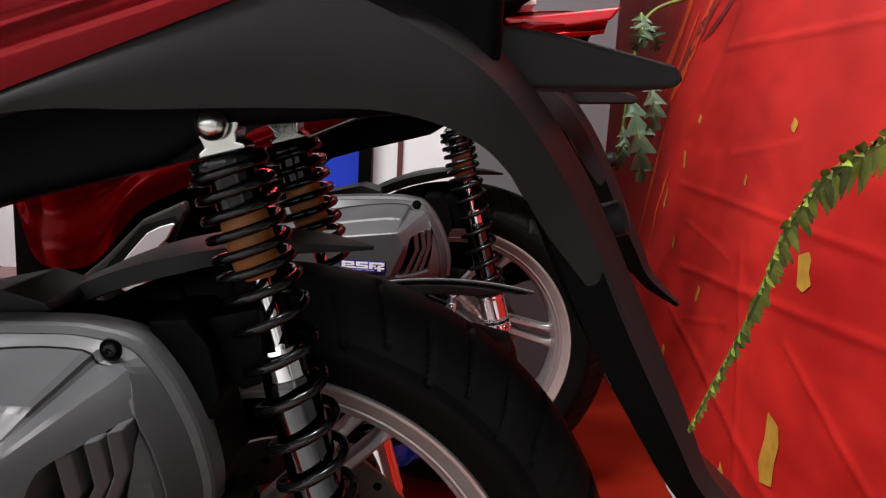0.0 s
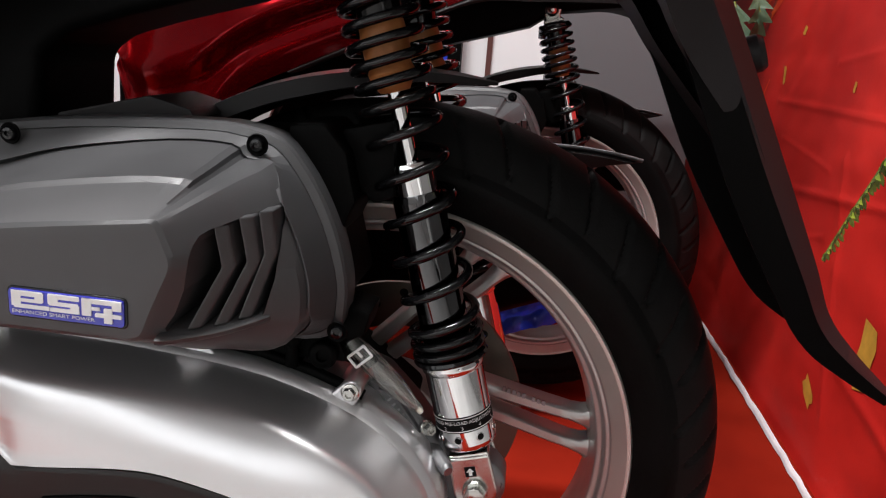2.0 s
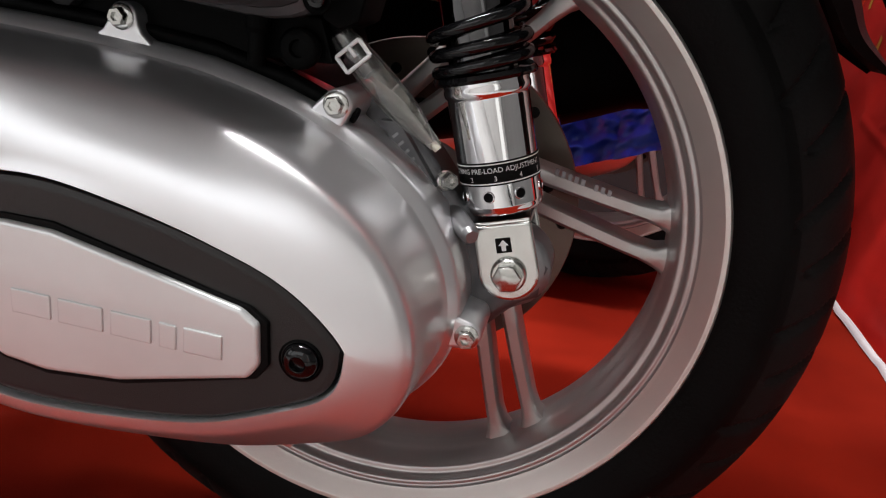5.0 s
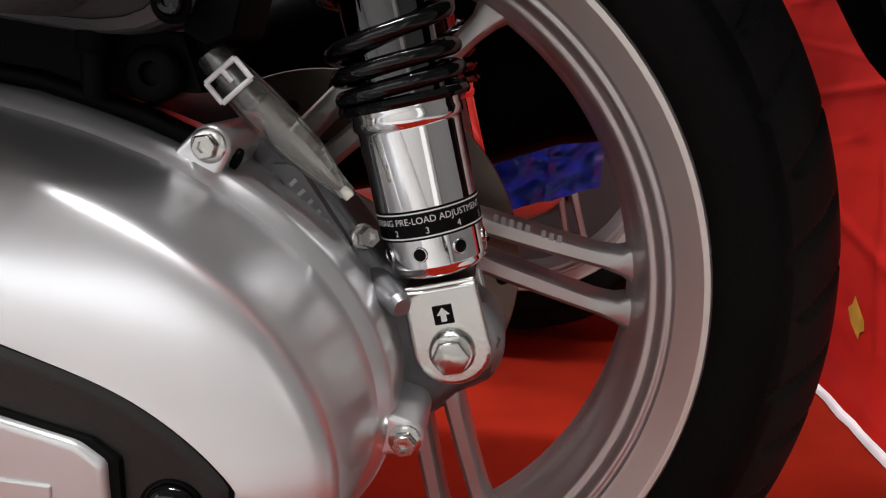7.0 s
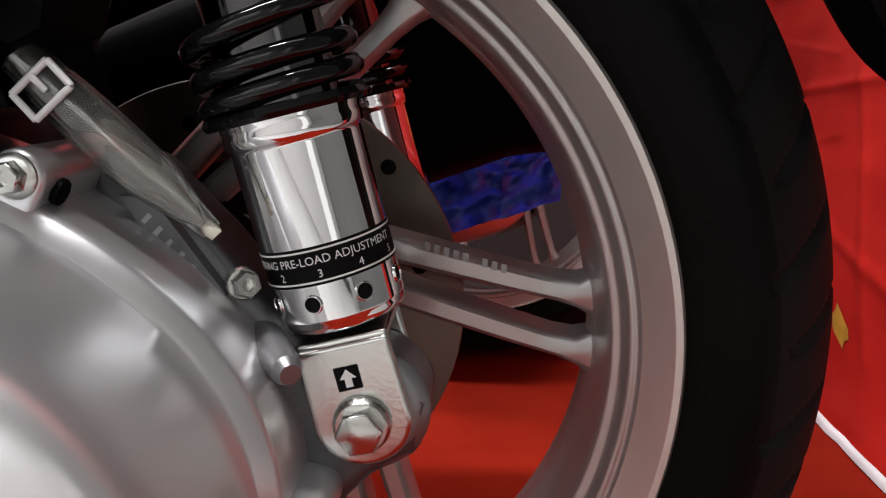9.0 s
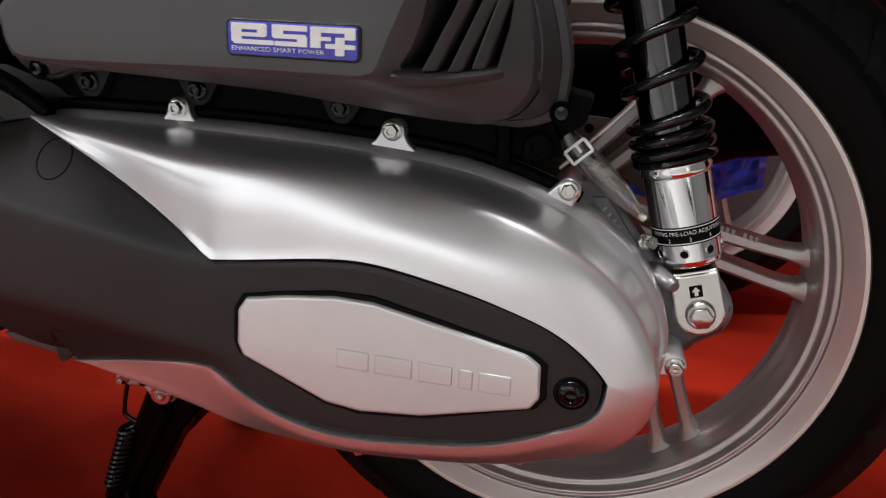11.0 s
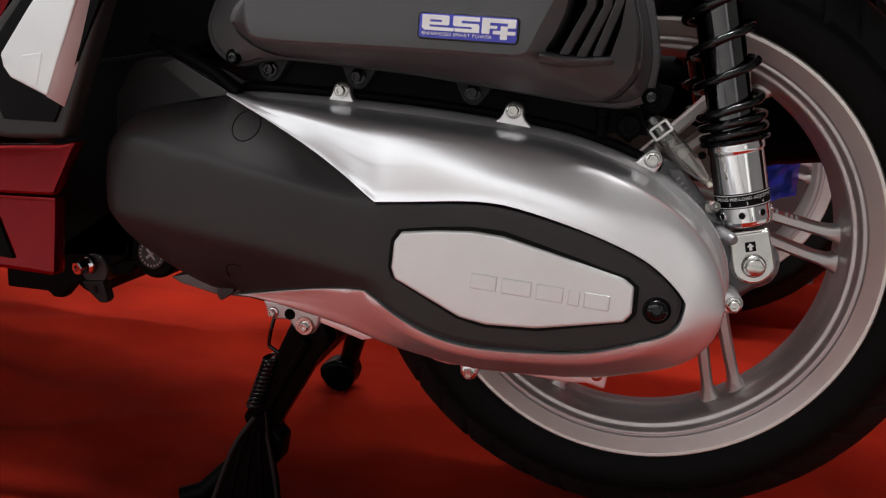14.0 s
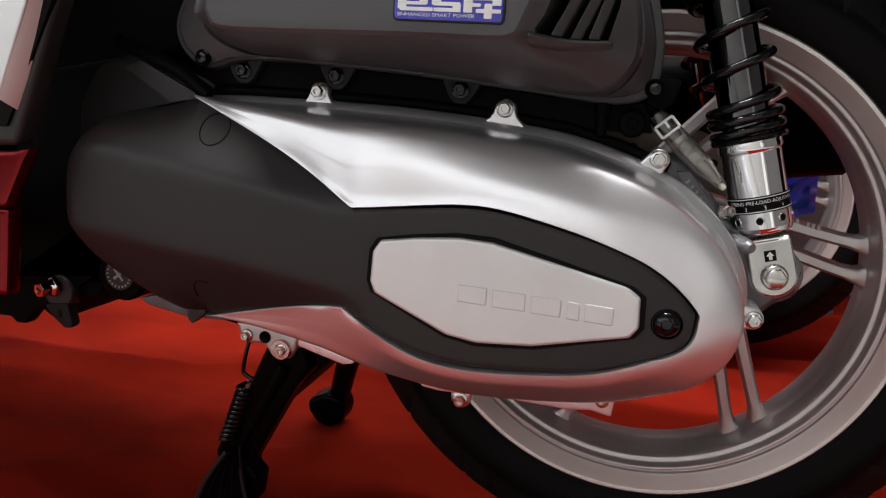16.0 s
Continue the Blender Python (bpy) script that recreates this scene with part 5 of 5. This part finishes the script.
# black patch on the uncut tab paints the slot's dark inside
part("tab_slot", prism([(-0.5425, 0.2030), (-0.5390, 0.2035), (-0.5375, 0.1960), (-0.5405, 0.1955)], -0.1246, -0.1236, 0, 1), GROOVE, scooter)
part("footrest_washer", lathe([(0, 0.003), (0.0150, 0.003), (0.0162, 0.0015), (0.0162, -0.012), (0, -0.012)], 36, (-0.5440, -0.1185, 0.2195), YAX), COVER, scooter, "dark grey washer")
part("footrest_bolt", lathe([(0, 0.013), (0.0034, 0.013), (0.0040, 0.016), (0.0066, 0.016), (0.0074, 0.0148), (0.0074, 0.006), (0.0100, 0.004), (0.0108, 0.0025), (0.0108, 0), (0, 0)], 6, (-0.5485, -0.1220, 0.2245), (-0.22, -1, -0.10)), CHROME, scooter, "chromed bolt")
part("undercowl_corner", prism([(-0.66, 0.230), (-0.50, 0.232), (-0.507, 0.2175), (-0.5258, 0.2125), (-0.568, 0.200), (-0.5816, 0.1915), (-0.592, 0.1785), (-0.602, 0.1783), (-0.6086, 0.184), (-0.66, 0.182)], -0.112, -0.095, 0.003, 2), MATT, scooter)
part("stop_roller", lathe([(0, 0.014), (0.014, 0.014), (0.0165, 0.0125), (0.0235, 0.0125), (0.0265, 0.008), (0.0265, -0.016), (0, -0.016)], 40, (-0.4815, -0.100, 0.2425), YAX), MATT, scooter, "black rubber roller with a grey face")
part("roller_face", lathe([(0, 0.0148), (0.0150, 0.0148), (0.0155, 0.0138)], 40, (-0.4815, -0.100, 0.2425), YAX), COVER, scooter)
for k in range(2):
    a = radians(40 + 90 * k)
    part("roller_mark", prism([(-0.4815 + math.cos(a) * u - math.sin(a) * v, 0.2425 + math.sin(a) * u + math.cos(a) * v) for u, v in ((-0.007, -0.0012), (0.007, -0.0012), (0.007, 0.0012), (-0.007, 0.0012))], -0.1156 - 0.0002 * k, -0.1146, 0, 1), CAST, scooter)
for k in range(20):
    a = 2 * math.pi * k / 20
    part("roller_mark", prism([(-0.4815 + math.cos(a) * u - math.sin(a) * v, 0.2425 + math.sin(a) * u + math.cos(a) * v) for u, v in ((0.0112, -0.0008), (0.0132, -0.0008), (0.0132, 0.0010), (0.0112, 0.0010))], -0.1154, -0.1146, 0, 1), CAST, scooter)

# centre stand with pedal and return spring
stand = sub("centre_stand", "black centre stand with a rubber-topped pedal")
part("leg", prism([(-0.317, 0.205), (-0.284, 0.205), (-0.278, 0.182), (-0.291, 0.166), (-0.333, 0.084), (-0.3235, 0.0745), (-0.327, 0.0485), (-0.341, 0.0435), (-0.352, 0.060), (-0.368, 0.092), (-0.342, 0.146)], -0.134, -0.108, 0.005, 3), ENAMEL, stand)
part("leg_rib", tube([(-0.300, -0.1345, 0.186), (-0.318, -0.1350, 0.150), (-0.345, -0.1350, 0.098)], [0.006, 0.005, 0.004], 10), ENAMEL, stand)
part("leg", tube([(-0.338, -0.120, 0.075), (-0.350, -0.122, 0.040), (-0.358, -0.124, 0.006)], [0.015, 0.014, 0.013], 12), ENAMEL, stand)
part("leg", tube([(-0.300, 0.100, 0.200), (-0.322, 0.112, 0.150), (-0.348, 0.146, 0.085), (-0.362, 0.164, 0.040)], [0.016, 0.015, 0.014, 0.013], 12), ENAMEL, stand)
part("foot", prism([(-0.399, 0.034), (-0.390, 0.040), (-0.374, 0.047), (-0.354, 0.044), (-0.347, 0.028), (-0.352, 0.010), (-0.368, 0.000), (-0.386, 0.006), (-0.397, 0.020)], 0.145, 0.186, 0.007, 3), ENAMEL, stand)
part("cross_tube", tube([(-0.315, -0.11, 0.15), (-0.325, 0.11, 0.145)], 0.012, 12), ENAMEL, stand)
part("pivot_bracket", prism([(-0.345, 0.222), (-0.3395, 0.2075), (-0.331, 0.2040), (-0.318, 0.2055), (-0.310, 0.1955), (-0.302, 0.1925), (-0.293, 0.1950), (-0.288, 0.204), (-0.286, 0.214), (-0.30, 0.222)], -0.141, -0.085, 0.003, 3), RIM, stand, "pale cast stand bracket")
# black cap paints the dark of the hole on the solid bracket
part("bracket_hole", lathe([(0, 0.0004), (0.0042, 0.0004), (0.0048, 0.0009), (0.0054, 0.0004), (0.0054, -0.002)], 24, (-0.3165, -0.1412, 0.2115), YAX), ENAMEL, stand)
part("pivot_eye", lathe([(0.0054, 0), (0.0054, 0.0035), (0.0084, 0.0035), (0.0093, 0.0022), (0.0093, -0.004)], 32, (-0.3005, -0.1410, 0.2030), YAX), ZINC, stand)
part("pivot_bolt", hexhead((-0.300, -0.1412, 0.2025), 0.0046, 0.007), ZINC, stand)
part("hook_bolt", hexhead((-0.333, -0.1412, 0.2115), 0.0040, 0.007), ZINC, stand)
part("spring_hook", tube(spline([(-0.334, -0.128, 0.212), (-0.339, -0.130, 0.196), (-0.342, -0.131, 0.176), (-0.340, -0.131, 0.171), (-0.330, -0.131, 0.166), (-0.326, -0.13, 0.160)], 4), 0.0019, 8), GLOSS, stand)
pts = []
for k in range(12 * 14):
    a, u = 2 * math.pi * k / 14, k / (12 * 14)
    c = Vector((-0.337, -0.131, 0.163)).lerp(Vector((-0.354, -0.133, 0.108)), u)
    pts.append(c + Vector((0.0085 * math.cos(a), 0.0085 * math.sin(a), 0.002 * math.cos(a))))
part("return_spring", tube(pts, 0.0017, 6), GLOSS, stand)
# the pedal widens downwards and carries raised rubber strips
for k in range(5):
    t = k / 4
    part("pedal_strip", tube(spline([(-0.3425 + 0.003 * t, -0.158 + 0.004 * k, 0.1080), (-0.3570 + 0.0200 * t, -0.166 + 0.006 * k, 0.0830), (-0.3660 + 0.0360 * t, -0.172 + 0.007 * k, 0.0560), (-0.3730 + 0.0480 * t, -0.176 + 0.008 * k, 0.0300), (-0.3800 + 0.0580 * t, -0.180 + 0.009 * k, 0.0060)], 4), 0.0022, 8), BLACK if k in (0, 4) else MATT, stand)
part("pedal", loft([[Vector((x0, y0, z)), Vector((x1, y1, z)), Vector((x1, y1 + 0.006, z)), Vector((x0, y0 + 0.006, z))] for x0, x1, y0, y1, z in ((-0.3435, -0.3385, -0.157, -0.141, 0.110), (-0.3570, -0.3355, -0.165, -0.141, 0.083), (-0.3660, -0.3290, -0.171, -0.143, 0.056), (-0.3730, -0.3240, -0.175, -0.143, 0.030), (-0.3800, -0.3210, -0.179, -0.143, 0.002))], True, True, True), MATT, stand)
part("pedal_arm", tube([(-0.365, -0.125, 0.05), (-0.40, -0.15, 0.012), (-0.42, -0.16, 0.006)], 0.010, 10), MATT, stand)

# unseen front of the scooter, added to shade the carpet: floorboard, leg shield, fork and wheel
part("floorboard", prism([(-0.70, 0.26), (-0.70, 0.345), (-0.98, 0.33), (-1.06, 0.36), (-1.09, 0.30), (-1.0, 0.235), (-0.8, 0.225)], -0.205, 0.205, 0.012, 3), RED, scooter, "red floorboard body, out of view, added to shade the carpet")
part("leg_shield", prism([(-1.02, 0.30), (-1.07, 0.30), (-1.22, 0.95), (-1.18, 1.02), (-1.13, 0.98), (-1.06, 0.60)], -0.21, 0.21, 0.015, 3), RED, scooter, "red leg shield, out of view, added to shade the carpet")
part("fork", tube([(-1.18, 0, 0.95), (-1.33, 0, 0.45), (-1.40, 0.075, 0.31)], 0.022, 12), MATT, scooter)
front_wheel = sub("front_wheel", "front wheel of the scooter, added out of view")
front_wheel.location = (-1.40, 0, 0)
for ob in list(wheel.children):
    if ob.name.split(".")[0] in ("tyre", "rim", "hub", "spoke", "rim_lip"):
        twin = ob.copy()
        scene.collection.objects.link(twin)
        twin.parent = front_wheel

# exhaust on the far side, under a thin shield
rows = []
for x, z0, z1, y0, y1 in ((-0.14, 0.300, 0.445, 0.180, 0.280), (-0.04, 0.306, 0.490, 0.180, 0.288), (0.08, 0.336, 0.498, 0.180, 0.290), (0.150, 0.364, 0.480, 0.185, 0.286), (0.204, 0.372, 0.470, 0.19, 0.28), (0.212, 0.386, 0.456, 0.20, 0.27)):
    loop = []
    for k in range(24):
        a = 2 * math.pi * k / 24
        f = lambda v: math.copysign(abs(v) ** 0.6, v)
        loop.append(Vector((x, (y0 + y1) / 2 + (y1 - y0) / 2 * f(math.cos(a)), (z0 + z1) / 2 + (z1 - z0) / 2 * f(math.sin(a)))))
    rows.append(loop)
part("muffler", loft(rows, True, True, True), MATT, scooter, "black exhaust muffler", 30)
rows = []
for y, z, x1 in ((0.183, 0.536, 0.205), (0.188, 0.540, 0.222), (0.205, 0.534, 0.214), (0.23, 0.524, 0.195), (0.26, 0.511, 0.172), (0.27, 0.505, 0.160)):
    rows.append([Vector((x, y, z - 0.012 * ((x - 0.14) / 0.1) ** 2)) for x in (0.03 + (x1 - 0.03) * k / 12 for k in range(13))])
bm = loft(rows, False)
bmesh.ops.solidify(bm, geom=bm.faces[:], thickness=0.004)
shield = part("heat_shield", bm, BLACK, scooter, "thin black heat shield", 40)
part("shield_edge", tube([(0.03 + 0.192 * k / 12, 0.187, 0.5415 - 0.012 * ((0.03 + 0.192 * k / 12 - 0.14) / 0.1) ** 2) for k in range(13)], 0.0022, 8), ARM, shield, "pale rolled edge")

# ---- second scooter behind, same make ----
second = copy_thing(scooter, pose(0.1405, 0.7775, 0))
tagged(second, "red scooter parked behind, partly hidden, on its centre stand")

# blue protective film left on the muffler's underside
def film_place(u, v):
    x = 0.030 + 0.168 * u
    low, high = 0.291 + 0.33 * (x - 0.11), 0.3440 + 0.38 * (x - 0.107)
    y = 0.268 + 0.030 * u + 0.012 * noise.noise(Vector((x * 26, low * 26 + v, 0.4))) + 0.008 * noise.noise(Vector((x * 70, v * 4, 2.0))) + 0.003 * noise.noise(Vector((x * 160, v * 9, 5.0)))
    return Vector((x, y, low + (high - low) * v - 0.006 * noise.noise(Vector((x * 40, 1, 1)))))


film = tagged(new("protective_film"), "crumpled shiny blue plastic film still on the black muffler", "film")
for name, u0, u1, n in (("wrapped_sheet", 0.0, 0.72, 30), ("loose_end", 0.705, 1.0, 14)):
    bm = bmesh.new()
    rows = [[bm.verts.new(film_place(u0 + (u1 - u0) * i / n, j / 24) - Vector((0, 0.003 if u0 else 0, 0))) for i in range(n + 1)] for j in range(25)]
    for a, b in zip(rows, rows[1:]):
        for i in range(n):
            bm.faces.new((a[i], a[i + 1], b[i + 1], b[i]))
    bmesh.ops.solidify(bm, geom=bm.faces[:], thickness=0.0006)
    part(name, bm, FILM, film, "", 60)

# blue sheet on the wall behind
bm = prism([(-0.200, 0.30), (-0.105, 0.30), (-0.104, 0.650), (-0.200, 0.600)], 1.188, 1.1975, 0.001, 1)
tagged(finish("wall_poster", bm, BLUEWALL), "plain blue sheet hung on the white wall", "poster")


# ---- plants on the backdrop ----
def leaflet(bm, base, along, out, length, width, curl=0.15):
    """A small curved blade with a raised midrib."""
    along, out = Vector(along).normalized(), Vector(out).normalized()
    up = along.cross(out).normalized()
    n = 4
    lf, md, rt = [], [], []
    for k in range(n + 1):
        u = k / n
        w = width * math.sin(math.pi * (0.12 + 0.86 * u)) ** 0.8 * 0.5
        c = Vector(base) + out * (length * u) - up * (curl * length * u * u) + along * (0.18 * length * u * u)
        lf.append(bm.verts.new(c - along * w))
        md.append(bm.verts.new(c - up * (0.12 * width)))
        rt.append(bm.verts.new(c + along * w))
    for k in range(n):
        bm.faces.new((lf[k], lf[k + 1], md[k + 1], md[k]))
        bm.faces.new((md[k], md[k + 1], rt[k + 1], rt[k]))


def fern(curve, size, label, n=34, tilt=0.6):
    top = new("fern_frond")
    tagged(top, label, "fern", "hanging greenery")
    top.location = curve[0]
    pts = spline([Vector(p) - Vector(curve[0]) for p in curve], 12)
    part("stem", tube(pts, [0.0028 - 0.0018 * i / len(pts) for i in range(len(pts))], 7), LEAF, top)
    rng = random.Random(len(curve) + n)
    for k in range(n):
        u = 0.06 + 0.93 * k / (n - 1)
        f = u * (len(pts) - 1)
        i = min(int(f), len(pts) - 2)
        p = pts[i].lerp(pts[i + 1], f - i)
        d = (pts[i + 1] - pts[i]).normalized()
        ln = size * (1 - 0.86 * u ** 0.9) * (0.7 + 0.5 * rng.random())
        for s in (1, -1):
            o = d.cross(Vector((0.25, -1, 0.15))).normalized() * s
            o = (o + Vector((0, -tilt, 0)) * 0.5 + d * 0.35 + Vector((0.15 * rng.uniform(-1, 1), -0.25 * rng.random(), 0.25 * rng.uniform(-1, 1)))).normalized()
            bm = bmesh.new()
            leaflet(bm, p, d, o, ln, ln * 0.30 + 0.002, 0.3 + 0.9 * rng.random())
            part("leaflet", bm, LEAF, top, "", 80)
    return top


fern([(0.662, 0.075, 0.815), (0.560, -0.040, 0.800), (0.470, -0.095, 0.762), (0.405, -0.100, 0.714), (0.372, -0.104, 0.688), (0.352, -0.106, 0.655), (0.342, -0.107, 0.620), (0.330, -0.108, 0.583), (0.316, -0.110, 0.549), (0.303, -0.112, 0.516)],
     0.027, "green fern frond hanging from the red backdrop", 84)
fern([(0.664, 0.085, 0.83), (0.58, -0.02, 0.81), (0.50, -0.06, 0.74), (0.43, -0.08, 0.70)], 0.025, "short green fern frond on the red backdrop", 24)


def lobed_leaf(at, down, across, length, width, label):
    """A hanging leaf cut into lobes on both sides of a midrib."""
    ob = new("hanging_leaf")
    tagged(ob, label, "leaf", "hanging greenery")
    ob.location = at
    down, across = Vector(down).normalized(), Vector(across).normalized()
    face = down.cross(across)
    bm = bmesh.new()
    n = 54
    rows = []
    for k in range(n + 1):
        u = k / n
        tooth = (u * 4.6) % 1.0
        lobe = 0.22 + 0.78 * (tooth ** 0.8 if tooth < 0.75 else (1 - tooth) / 0.25)
        w = width * 1.45 * math.sin(math.pi * (0.10 + 0.86 * u)) ** 0.6 * lobe
        c = down * (length * u) + face * (0.03 * math.sin(3 * u))
        rows.append([bm.verts.new(c + across * (w * t) + down * (0.45 * w * abs(t)) + face * (0.25 * w * t * t + 0.006 * noise.noise(Vector((u * 6, t * 3, length * 9))))) for t in (-1, -0.6, -0.25, 0, 0.25, 0.6, 1)])
    for a, b in zip(rows, rows[1:]):
        for i in range(6):
            bm.faces.new((a[i], a[i + 1], b[i + 1], b[i]))
    part("blade", bm, LEAF2, ob, "", 80)
    part("midrib", tube([Vector((0, 0, 0)), down * length * 0.5 + face * 0.03 * math.sin(1.5), down * length * 0.98 + face * 0.03 * math.sin(2.94)], [0.002, 0.0014, 0.0005], 6), LEAF, ob)
    return ob


garland = new("leaf_garland")
tagged(garland, "twisted green garland stem hung on the backdrop", "garland", "hanging greenery")
garland.location = (0.66, 1.0, 0.98)
part("stem", tube(spline([(0, 0, 0), (-0.09, -0.01, -0.02), (-0.17, -0.01, -0.06), (-0.19, -0.005, -0.16), (-0.195, 0, -0.27), (-0.20, 0.01, -0.36)], 8), 0.004, 8), LEAF, garland)
lobed_leaf((0.475, 0.985, 0.925), (-0.15, -0.1, -1), (1, 0.1, -0.1), 0.075, 0.022, "mottled green lobed leaf of the garland")
lobed_leaf((0.470, 0.985, 0.760), (0.18, -0.1, -1), (1, 0.1, 0.1), 0.17, 0.026, "grey-green lobed leaf hanging low")
lobed_leaf((0.500, 0.985, 0.800), (0.10, -0.1, -1), (1, 0.2, 0.1), 0.12, 0.020, "narrow green leaf of the garland")
lobed_leaf((0.465, 0.99, 0.905), (0.5, -0.1, -0.6), (0.8, 0.1, 0.6), 0.07, 0.022, "small green leaf of the garland")
lobed_leaf((0.462, 0.99, 0.70), (-0.12, -0.1, -1), (1, 0.1, 0.0), 0.09, 0.014, "thin green leaf tip of the garland")
